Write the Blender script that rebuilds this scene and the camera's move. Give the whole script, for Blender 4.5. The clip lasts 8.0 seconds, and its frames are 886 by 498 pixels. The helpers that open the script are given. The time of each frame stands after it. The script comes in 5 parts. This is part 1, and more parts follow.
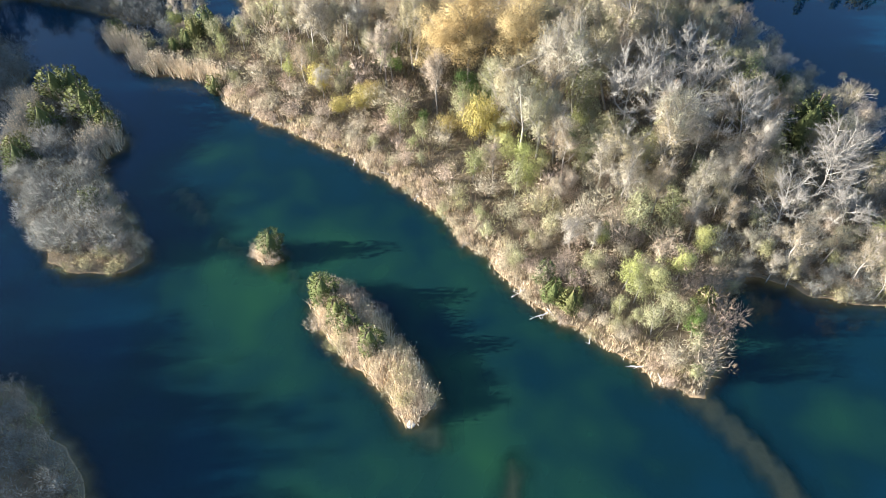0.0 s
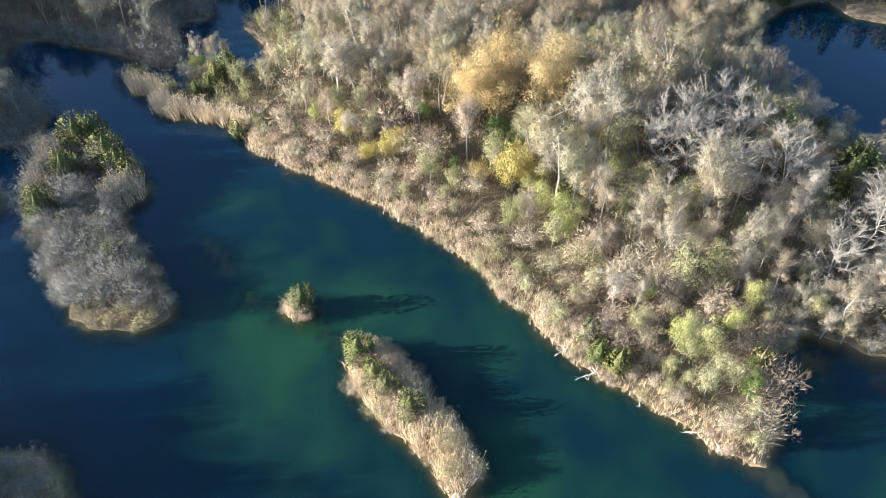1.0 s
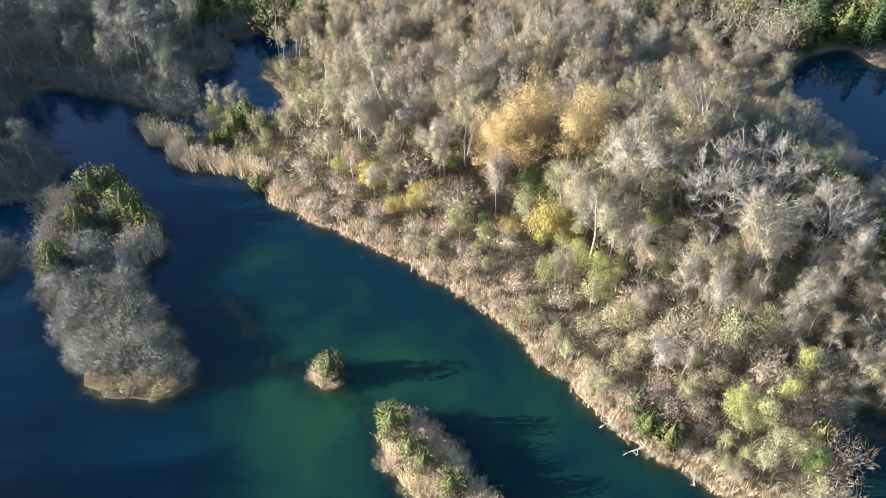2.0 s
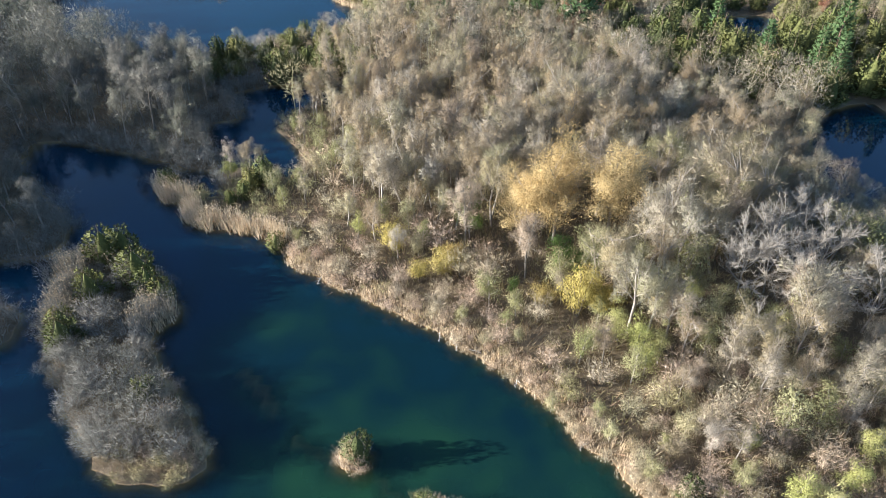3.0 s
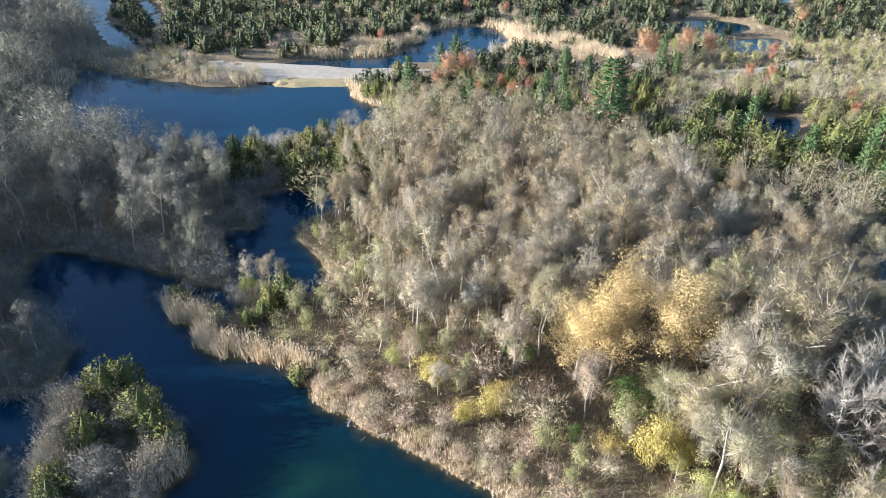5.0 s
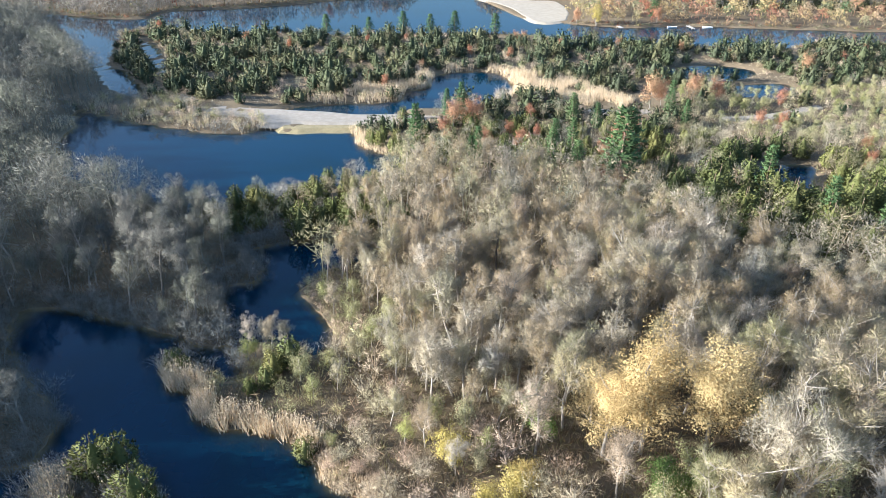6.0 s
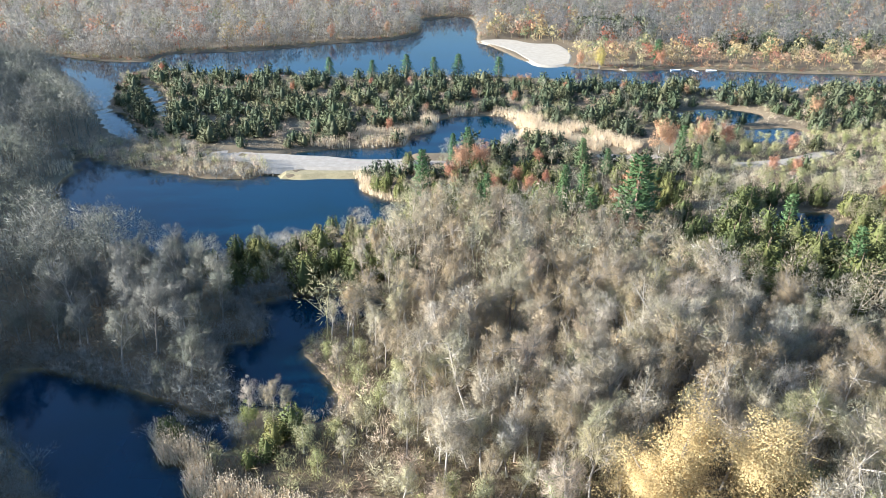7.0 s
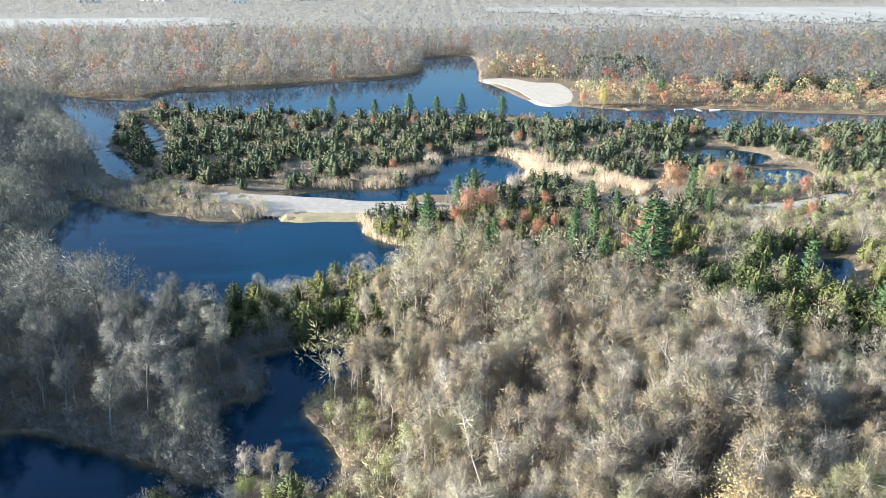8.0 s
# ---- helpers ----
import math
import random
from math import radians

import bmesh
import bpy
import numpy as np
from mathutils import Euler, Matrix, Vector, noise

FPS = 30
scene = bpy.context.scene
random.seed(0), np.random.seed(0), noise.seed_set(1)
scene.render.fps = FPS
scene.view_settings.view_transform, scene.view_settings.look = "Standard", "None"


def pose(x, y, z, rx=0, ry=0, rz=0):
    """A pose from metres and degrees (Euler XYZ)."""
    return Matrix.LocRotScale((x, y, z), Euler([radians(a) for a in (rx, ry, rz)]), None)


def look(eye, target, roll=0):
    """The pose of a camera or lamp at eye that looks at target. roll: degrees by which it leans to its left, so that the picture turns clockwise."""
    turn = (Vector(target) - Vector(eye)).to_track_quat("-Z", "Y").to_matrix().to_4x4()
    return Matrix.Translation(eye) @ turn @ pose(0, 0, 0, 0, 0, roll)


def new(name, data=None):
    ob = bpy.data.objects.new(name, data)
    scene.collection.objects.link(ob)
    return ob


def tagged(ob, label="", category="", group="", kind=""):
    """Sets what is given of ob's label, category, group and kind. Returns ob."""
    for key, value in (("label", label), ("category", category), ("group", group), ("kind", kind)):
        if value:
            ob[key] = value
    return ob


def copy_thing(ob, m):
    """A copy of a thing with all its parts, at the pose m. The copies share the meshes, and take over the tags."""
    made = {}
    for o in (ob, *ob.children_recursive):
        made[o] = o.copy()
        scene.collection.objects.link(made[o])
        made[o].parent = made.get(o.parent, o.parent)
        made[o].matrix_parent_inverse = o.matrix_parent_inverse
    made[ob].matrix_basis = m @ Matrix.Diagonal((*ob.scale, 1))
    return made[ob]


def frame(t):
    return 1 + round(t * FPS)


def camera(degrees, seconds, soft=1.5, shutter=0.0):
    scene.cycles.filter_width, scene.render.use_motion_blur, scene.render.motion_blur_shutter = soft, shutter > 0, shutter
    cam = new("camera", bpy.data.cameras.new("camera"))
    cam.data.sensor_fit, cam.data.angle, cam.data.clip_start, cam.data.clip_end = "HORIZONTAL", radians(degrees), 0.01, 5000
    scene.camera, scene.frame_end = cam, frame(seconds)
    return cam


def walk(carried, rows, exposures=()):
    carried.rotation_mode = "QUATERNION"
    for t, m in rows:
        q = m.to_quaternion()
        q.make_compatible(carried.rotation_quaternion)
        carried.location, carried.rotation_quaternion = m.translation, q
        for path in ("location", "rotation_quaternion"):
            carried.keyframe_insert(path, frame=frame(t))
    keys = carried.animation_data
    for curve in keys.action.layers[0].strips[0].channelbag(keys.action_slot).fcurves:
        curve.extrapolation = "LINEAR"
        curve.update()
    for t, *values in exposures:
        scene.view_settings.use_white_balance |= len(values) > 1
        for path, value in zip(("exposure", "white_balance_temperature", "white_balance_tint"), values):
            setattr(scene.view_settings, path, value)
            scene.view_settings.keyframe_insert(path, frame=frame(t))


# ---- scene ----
cam = camera(66.0, 8.0, soft=0.8)
# seconds, eye, target, lean
PATH = [
    (0, (-0.212, 0.505, 63.906), (-0.224, 1.877, 62.45), -0.8),
    (0.5, (-2.465, 2.82, 63.928), (-2.478, 4.22, 62.5), -0.9),
    (1, (-4.724, 5.128, 63.95), (-4.737, 6.557, 62.55), -0.9),
    (1.5, (-6.945, 7.542, 63.963), (-6.955, 9.002, 62.596), -0.8),
    (3, (-13.099, 15.718, 63.825), (-13.099, 17.289, 62.588), -0.5),
    (3.5, (-14.99, 18.746, 63.782), (-14.988, 20.351, 62.589), -0.3),
    (4, (-16.738, 21.879, 63.761), (-16.734, 23.516, 62.612), -0.1),
    (4.5, (-18.35, 25.061, 63.761), (-18.339, 26.729, 62.658), 0.1),
    (6, (-22.099, 34.719, 63.9), (-22.075, 36.472, 62.938), 0.3),
    (6.5, (-23.14, 37.971, 63.971), (-23.114, 39.75, 63.056), 0.4),
    (7, (-24.113, 41.245, 64.007), (-24.085, 43.047, 63.141), 0.4),
    (7.5, (-25.001, 44.452, 64.031), (-24.97, 46.277, 63.211), 0.5),
    (8, (-25.811, 47.611, 64.037), (-25.779, 49.455, 63.263), 0.5),
]
# seconds, stops, kelvin, tint
EXPOSURES = [(0, 1.95, 5850, 10), (1.5, 1.92, 5850, 11), (3, 1.62, 5850, 12), (4.5, 1.72, 5750, 11), (6, 1.88, 5650, 10), (8, 1.98, 5550, 9)]
walk(cam, [(t, look(eye, target, lean)) for t, eye, target, lean in PATH], EXPOSURES)

# ---- light ----
SUN_ELEVATION, SUN_HEADING = 16.0, 4.5  # degrees; the light travels towards +x, turned a little to +y
world = bpy.data.worlds.new("sky")
scene.world = world
world.use_nodes = True
wn = world.node_tree.nodes
sky = wn.new("ShaderNodeTexSky")
sky.sky_type, sky.sun_disc = "NISHITA", False
sky.sun_elevation, sky.sun_rotation = radians(SUN_ELEVATION), radians(-90 - SUN_HEADING)
sky.air_density, sky.dust_density, sky.ozone_density = 1.2, 2.5, 4.5
world.node_tree.links.new(sky.outputs[0], wn["Background"].inputs[0])
wn["Background"].inputs[1].default_value = 0.098
sun = new("sun", bpy.data.lights.new("sun", "SUN"))
sun.data.energy, sun.data.angle, sun.data.color = 5.0, radians(0.6), (1.0, 0.945, 0.86)
ce, se = math.cos(radians(SUN_ELEVATION)), math.sin(radians(SUN_ELEVATION))
ch, sh = math.cos(radians(SUN_HEADING)), math.sin(radians(SUN_HEADING))
sun.matrix_world = look((-400 * ce * ch, 150 - 400 * ce * sh, 400 * se), (0, 150, 0))


# ---- materials ----
def nodes_of(name):
    m = bpy.data.materials.new(name)
    m.use_nodes = True
    t = m.node_tree
    b = t.nodes["Principled BSDF"]
    return m, t, b


def ramp_node(t, colours):
    r = t.nodes.new("ShaderNodeValToRGB")
    e = r.color_ramp.elements
    n = len(colours)
    while len(e) < n:
        e.new(0.5)
    for i, c in enumerate(colours):
        e[i].position = i / max(1, n - 1)
        e[i].color = (*c, 1)
    return r


def noise_node(t, scale, detail=3.0, coords=None, rough=0.55):
    n = t.nodes.new("ShaderNodeTexNoise")
    n.inputs["Scale"].default_value, n.inputs["Detail"].default_value = scale, detail
    n.inputs["Roughness"].default_value = rough
    if coords:
        t.links.new(coords, n.inputs["Vector"])
    return n


def plant_material(name, colours, per_tree=True, grain=0.15, through_light=0.3, rough=0.8):
    """Plant colours: one tint a plant, finer change from twig to twig and a patchy bark or leaf grain."""
    m, t, b = nodes_of(name)
    if per_tree:
        src = t.nodes.new("ShaderNodeObjectInfo").outputs["Random"]
    else:
        a = t.nodes.new("ShaderNodeAttribute")
        a.attribute_name = "tint"
        src = a.outputs["Fac"]
    r = ramp_node(t, colours)
    t.links.new(src, r.inputs[0])
    geo = t.nodes.new("ShaderNodeNewGeometry")
    mr = t.nodes.new("ShaderNodeMapRange")
    mr.inputs["To Min"].default_value, mr.inputs["To Max"].default_value = 1 - grain, 1 + grain
    t.links.new(geo.outputs["Random Per Island"], mr.inputs["Value"])
    mul = t.nodes.new("ShaderNodeVectorMath")
    mul.operation = "SCALE"
    t.links.new(r.outputs[0], mul.inputs[0])
    t.links.new(mr.outputs[0], mul.inputs["Scale"])
    patch = noise_node(t, 0.9, 2.0, geo.outputs["Position"])
    pr = t.nodes.new("ShaderNodeMapRange")
    pr.inputs["From Min"].default_value, pr.inputs["From Max"].default_value = 0.3, 0.7
    pr.inputs["To Min"].default_value, pr.inputs["To Max"].default_value = 0.88, 1.12
    t.links.new(patch.outputs["Fac"], pr.inputs["Value"])
    mul2 = t.nodes.new("ShaderNodeVectorMath")
    mul2.operation = "SCALE"
    t.links.new(mul.outputs[0], mul2.inputs[0])
    t.links.new(pr.outputs[0], mul2.inputs["Scale"])
    t.links.new(mul2.outputs[0], b.inputs["Base Color"])
    b.inputs["Roughness"].default_value = rough
    b.inputs["Specular IOR Level"].default_value = 0.2
    if through_light:
        tr = t.nodes.new("ShaderNodeBsdfTranslucent")
        t.links.new(mul2.outputs[0], tr.inputs[0])
        mix = t.nodes.new("ShaderNodeMixShader")
        mix.inputs[0].default_value = through_light
        t.links.new(b.outputs[0], mix.inputs[1])
        t.links.new(tr.outputs[0], mix.inputs[2])
        t.links.new(mix.outputs[0], t.nodes["Material Output"].inputs[0])
    return m


GREY_TWIGS = [(0.36, 0.285, 0.165), (0.50, 0.43, 0.31), (0.40, 0.30, 0.175), (0.47, 0.40, 0.27), (0.36, 0.33, 0.155), (0.53, 0.465, 0.36), (0.42, 0.31, 0.20), (0.44, 0.385, 0.20)]
BROWN_TWIGS = [(0.42, 0.305, 0.165), (0.47, 0.36, 0.205), (0.36, 0.27, 0.15), (0.48, 0.41, 0.27), (0.44, 0.325, 0.18), (0.50, 0.43, 0.30), (0.39, 0.34, 0.17)]
SHRUB_TWIGS = [(0.58, 0.45, 0.29), (0.63, 0.47, 0.34), (0.50, 0.44, 0.25), (0.65, 0.54, 0.37), (0.54, 0.38, 0.26), (0.48, 0.43, 0.20)]
BRUSH_TWIGS = [(0.28, 0.27, 0.225), (0.35, 0.33, 0.28), (0.265, 0.255, 0.205), (0.32, 0.29, 0.235)]
WHITE_TWIGS = [(0.40, 0.345, 0.27), (0.46, 0.405, 0.325)]
FAR_TWIGS = [(0.30, 0.275, 0.23), (0.40, 0.36, 0.30), (0.34, 0.30, 0.235), (0.43, 0.38, 0.31), (0.32, 0.295, 0.245), (0.41, 0.345, 0.265), (0.36, 0.33, 0.28), (0.44, 0.39, 0.31), (0.36, 0.34, 0.235)]
# grey-green twigs, colour lowered to hold the shade of the western shore
WEST_SHADED_TWIGS = [(0.165, 0.16, 0.122), (0.24, 0.225, 0.18), (0.175, 0.178, 0.122), (0.28, 0.252, 0.198), (0.165, 0.168, 0.14)]
CEDAR = [(0.11, 0.125, 0.038), (0.15, 0.15, 0.044), (0.09, 0.105, 0.036), (0.18, 0.165, 0.052)]
CEDAR_MASS = [(0.058, 0.074, 0.036), (0.085, 0.096, 0.042), (0.048, 0.062, 0.034), (0.115, 0.11, 0.05), (0.07, 0.08, 0.043)]
PINE = [(0.075, 0.13, 0.05), (0.11, 0.165, 0.06)]
OLIVE = [(0.34, 0.315, 0.13), (0.41, 0.375, 0.20), (0.28, 0.275, 0.105), (0.44, 0.38, 0.21)]
LIME = [(0.44, 0.41, 0.15), (0.38, 0.38, 0.12), (0.50, 0.44, 0.21)]
GREEN = [(0.11, 0.16, 0.04), (0.16, 0.21, 0.05)]
GOLD = [(0.56, 0.40, 0.17), (0.61, 0.455, 0.21)]
YELLOW = [(0.50, 0.39, 0.10), (0.44, 0.36, 0.11), (0.48, 0.35, 0.12)]
RUST = [(0.40, 0.18, 0.10), (0.45, 0.24, 0.13), (0.36, 0.15, 0.09), (0.46, 0.28, 0.15)]
REED = [(0.70, 0.56, 0.36), (0.77, 0.63, 0.44), (0.60, 0.46, 0.28)]

BARK = plant_material("grey_bark", [(0.28, 0.24, 0.19), (0.38, 0.33, 0.27), (0.22, 0.19, 0.15)], grain=0.15, through_light=0.0)
BARK_SHRUB = plant_material("shrub_bark", [(0.17, 0.135, 0.10), (0.22, 0.18, 0.135)], grain=0.15, through_light=0.0)
BARK_PALE = plant_material("pale_bark", [(0.33, 0.29, 0.235), (0.39, 0.35, 0.29)], grain=0.15, through_light=0.0)
BARK_RED = plant_material("cedar_bark", [(0.20, 0.13, 0.09), (0.25, 0.17, 0.12)], grain=0.15, through_light=0.0)
M_GREY = plant_material("grey_twigs", GREY_TWIGS)
M_BRUSH = plant_material("grey_brush_twigs", BRUSH_TWIGS)
S_BRUSH = plant_material("grey_brush_stuff", BRUSH_TWIGS, per_tree=False)
M_BROWN = plant_material("brown_twigs", BROWN_TWIGS)
M_SHRUB = plant_material("shrub_twigs", SHRUB_TWIGS, through_light=0.15)
M_WHITE = plant_material("white_twigs", WHITE_TWIGS, grain=0.2)
M_CEDAR = plant_material("cedar_foliage", CEDAR, through_light=0.15)
M_PINE = plant_material("pine_needles", PINE, through_light=0.2)
M_OLIVE = plant_material("olive_leaves", OLIVE, through_light=0.3)
M_LIME = plant_material("lime_leaves", LIME, through_light=0.3)
M_GOLD = plant_material("gold_leaves", GOLD, through_light=0.3)
M_GREEN = plant_material("green_leaves", GREEN, through_light=0.3)
M_YELLOW = plant_material("yellow_leaves", YELLOW, through_light=0.3)
M_RUST = plant_material("rust_leaves", RUST, through_light=0.3)
S_GREY = plant_material("grey_wood_stuff", GREY_TWIGS + [(0.33, 0.32, 0.23), (0.40, 0.34, 0.25)], per_tree=False)
S_FAR = plant_material("far_wood_stuff", FAR_TWIGS, per_tree=False, grain=0.06, through_light=0.5)
S_OLIVE = plant_material("olive_stuff", OLIVE, per_tree=False, through_light=0.3)
S_WEST = plant_material("west_shaded_stuff", WEST_SHADED_TWIGS, per_tree=False)
M_WEST = plant_material("west_shaded_twigs", WEST_SHADED_TWIGS)
S_UNDER = plant_material("leaf_litter_brush", [(0.27, 0.205, 0.13), (0.36, 0.28, 0.175), (0.24, 0.205, 0.115), (0.32, 0.285, 0.13), (0.33, 0.22, 0.14)], per_tree=False)
S_SHRUB = plant_material("brush_stuff", SHRUB_TWIGS + OLIVE[:2] + [(0.5, 0.42, 0.2)], per_tree=False, through_light=0.2)
S_CEDAR = plant_material("cedar_stuff", CEDAR_MASS, per_tree=False, grain=0.15, through_light=0.1)
S_GOLD = plant_material("gold_wood_stuff", [(0.46, 0.36, 0.21), (0.50, 0.38, 0.18), (0.42, 0.27, 0.14), (0.45, 0.39, 0.25), (0.38, 0.15, 0.09), (0.40, 0.33, 0.20), (0.12, 0.18, 0.08), (0.48, 0.32, 0.15), (0.43, 0.38, 0.18)], per_tree=False, grain=0.08, through_light=0.4)
S_REED = plant_material("reed_stuff", REED, per_tree=False, through_light=0.35)
S_LEAF = plant_material("leaf_stuff", [(0.26, 0.24, 0.12), (0.42, 0.32, 0.17), (0.32, 0.27, 0.17), (0.34, 0.16, 0.09), (0.28, 0.24, 0.13), (0.30, 0.24, 0.18), (0.10, 0.14, 0.06), (0.36, 0.30, 0.17), (0.38, 0.14, 0.08), OLIVE[0]], per_tree=False, grain=0.08, through_light=0.4)


def ground_material():
    m, t, b = nodes_of("lake_land")
    geo = t.nodes.new("ShaderNodeNewGeometry")
    pos = geo.outputs["Position"]
    sep = t.nodes.new("ShaderNodeSeparateXYZ")
    t.links.new(pos, sep.inputs[0])
    big = noise_node(t, 0.05, 4.0, pos)
    small = noise_node(t, 1.3, 5.0, pos)
    litter = ramp_node(t, [(0.06, 0.045, 0.028), (0.12, 0.09, 0.055), (0.20, 0.15, 0.09), (0.10, 0.09, 0.045)])
    addn = t.nodes.new("ShaderNodeMath")
    addn.operation = "MULTIPLY_ADD"
    addn.inputs[1].default_value = 0.6
    t.links.new(big.outputs["Fac"], addn.inputs[0])
    half = t.nodes.new("ShaderNodeMath")
    half.operation = "MULTIPLY"
    half.inputs[1].default_value = 0.5
    t.links.new(small.outputs["Fac"], half.inputs[0])
    t.links.new(half.outputs[0], addn.inputs[2])
    t.links.new(addn.outputs[0], litter.inputs[0])
    # lake bed: brown sand in the shallows, colour darkening to green-black with depth
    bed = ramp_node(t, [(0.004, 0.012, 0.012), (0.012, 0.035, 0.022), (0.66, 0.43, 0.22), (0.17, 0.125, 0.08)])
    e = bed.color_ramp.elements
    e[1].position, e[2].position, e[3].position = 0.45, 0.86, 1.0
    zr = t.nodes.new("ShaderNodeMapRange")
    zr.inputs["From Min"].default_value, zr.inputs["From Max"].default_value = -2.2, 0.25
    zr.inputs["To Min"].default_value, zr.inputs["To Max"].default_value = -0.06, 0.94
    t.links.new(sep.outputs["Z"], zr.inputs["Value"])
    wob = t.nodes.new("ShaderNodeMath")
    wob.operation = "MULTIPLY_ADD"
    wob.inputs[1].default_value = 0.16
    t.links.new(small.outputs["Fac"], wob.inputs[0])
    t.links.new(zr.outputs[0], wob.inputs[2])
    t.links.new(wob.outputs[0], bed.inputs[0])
    dry = t.nodes.new("ShaderNodeMapRange")
    dry.inputs["From Min"].default_value, dry.inputs["From Max"].default_value = -0.03, 0.1
    t.links.new(sep.outputs["Z"], dry.inputs["Value"])
    mix = t.nodes.new("ShaderNodeMix")
    mix.data_type = "RGBA"
    t.links.new(dry.outputs[0], mix.inputs["Factor"])
    t.links.new(bed.outputs[0], mix.inputs["A"])
    t.links.new(litter.outputs[0], mix.inputs["B"])
    # stubble fields and mown grass far to the north
    far = t.nodes.new("ShaderNodeMapRange")
    far.inputs["From Min"].default_value, far.inputs["From Max"].default_value = 640.0, 700.0
    t.links.new(sep.outputs["Y"], far.inputs["Value"])
    fmix = t.nodes.new("ShaderNodeMix")
    fmix.data_type = "RGBA"
    strips = noise_node(t, 0.006, 2.0, pos)
    fr = ramp_node(t, [(0.20, 0.17, 0.12), (0.30, 0.26, 0.19), (0.24, 0.21, 0.14)])
    t.links.new(strips.outputs["Fac"], fr.inputs[0])
    t.links.new(far.outputs[0], fmix.inputs["Factor"])
    t.links.new(mix.outputs["Result"], fmix.inputs["A"])
    t.links.new(fr.outputs[0], fmix.inputs["B"])
    t.links.new(fmix.outputs["Result"], b.inputs["Base Color"])
    b.inputs["Roughness"].default_value = 0.95
    b.inputs["Specular IOR Level"].default_value = 0.1
    bump = t.nodes.new("ShaderNodeBump")
    bump.inputs["Strength"].default_value, bump.inputs["Distance"].default_value = 0.6, 0.25
    t.links.new(small.outputs["Fac"], bump.inputs["Height"])
    t.links.new(bump.outputs[0], b.inputs["Normal"])
    return m


def water_material():
    """Turbid green lake water: scatters a part of the light, lets a part down to the bed, mirrors the sky."""
    m, t, b = nodes_of("lake_water")
    t.nodes.remove(b)
    geo = t.nodes.new("ShaderNodeNewGeometry")
    pos = geo.outputs["Position"]
    murk = noise_node(t, 0.045, 3.0, pos)
    body = ramp_node(t, [(0.0022, 0.023, 0.045), (0.0026, 0.016, 0.020), (0.013, 0.050, 0.020)])
    body.color_ramp.elements[0].position, body.color_ramp.elements[1].position, body.color_ramp.elements[2].position = 0.05, 0.4, 0.68
    # algae-green in the shallow lagoon, blue in the deep lakes
    away = t.nodes.new("ShaderNodeVectorMath")
    away.operation = "DISTANCE"
    away.inputs[1].default_value = (2, 48, 0)
    t.links.new(pos, away.inputs[0])
    green = t.nodes.new("ShaderNodeMapRange")
    green.inputs["From Min"].default_value, green.inputs["From Max"].default_value = 25.0, 75.0
    green.inputs["To Min"].default_value, green.inputs["To Max"].default_value = 0.0, -0.42
    t.links.new(away.outputs["Value"], green.inputs["Value"])
    plus = t.nodes.new("ShaderNodeMath")
    plus.operation = "ADD"
    t.links.new(murk.outputs["Fac"], plus.inputs[0])
    t.links.new(green.outputs[0], plus.inputs[1])
    t.links.new(plus.outputs[0], body.inputs[0])
    dif = t.nodes.new("ShaderNodeBsdfDiffuse")
    t.links.new(body.outputs[0], dif.inputs[0])
    clear = t.nodes.new("ShaderNodeBsdfTransparent")
    clear.inputs[0].default_value = (0.90, 0.93, 0.80, 1)
    deep = t.nodes.new("ShaderNodeMixShader")
    column = t.nodes.new("ShaderNodeAttribute")
    column.attribute_name = "clearness"
    t.links.new(column.outputs["Fac"], deep.inputs[0])
    t.links.new(dif.outputs[0], deep.inputs[1])
    t.links.new(clear.outputs[0], deep.inputs[2])
    gloss = t.nodes.new("ShaderNodeBsdfGlossy")
    gloss.inputs["Roughness"].default_value = 0.045
    ripple = noise_node(t, 1.1, 3.0, pos)
    swell = noise_node(t, 0.16, 2.0, pos)
    mixn = t.nodes.new("ShaderNodeMath")
    mixn.operation = "MULTIPLY_ADD"
    mixn.inputs[1].default_value = 0.35
    t.links.new(ripple.outputs["Fac"], mixn.inputs[0])
    t.links.new(swell.outputs["Fac"], mixn.inputs[2])
    bump = t.nodes.new("ShaderNodeBump")
    bump.inputs["Strength"].default_value, bump.inputs["Distance"].default_value = 0.12, 0.08
    t.links.new(mixn.outputs[0], bump.inputs["Height"])
    t.links.new(bump.outputs[0], gloss.inputs["Normal"])
    fres = t.nodes.new("ShaderNodeFresnel")
    fres.inputs["IOR"].default_value = 1.333
    out = t.nodes.new("ShaderNodeMixShader")
    t.links.new(fres.outputs[0], out.inputs[0])
    t.links.new(deep.outputs[0], out.inputs[1])
    t.links.new(gloss.outputs[0], out.inputs[2])
    t.links.new(out.outputs[0], t.nodes["Material Output"].inputs[0])
    return m


def plain_material(name, dark, light, scale=2.0, rough=0.9, bumpy=0.3):
    m, t, b = nodes_of(name)
    geo = t.nodes.new("ShaderNodeNewGeometry")
    n = noise_node(t, scale, 5.0, geo.outputs["Position"], 0.65)
    r = ramp_node(t, [dark, light])
    r.color_ramp.elements[0].position, r.color_ramp.elements[1].position = 0.3, 0.7
    t.links.new(n.outputs["Fac"], r.inputs[0])
    t.links.new(r.outputs[0], b.inputs["Base Color"])
    b.inputs["Roughness"].default_value = rough
    bump = t.nodes.new("ShaderNodeBump")
    bump.inputs["Strength"].default_value = bumpy
    t.links.new(n.outputs["Fac"], bump.inputs["Height"])
    t.links.new(bump.outputs[0], b.inputs["Normal"])
    return m


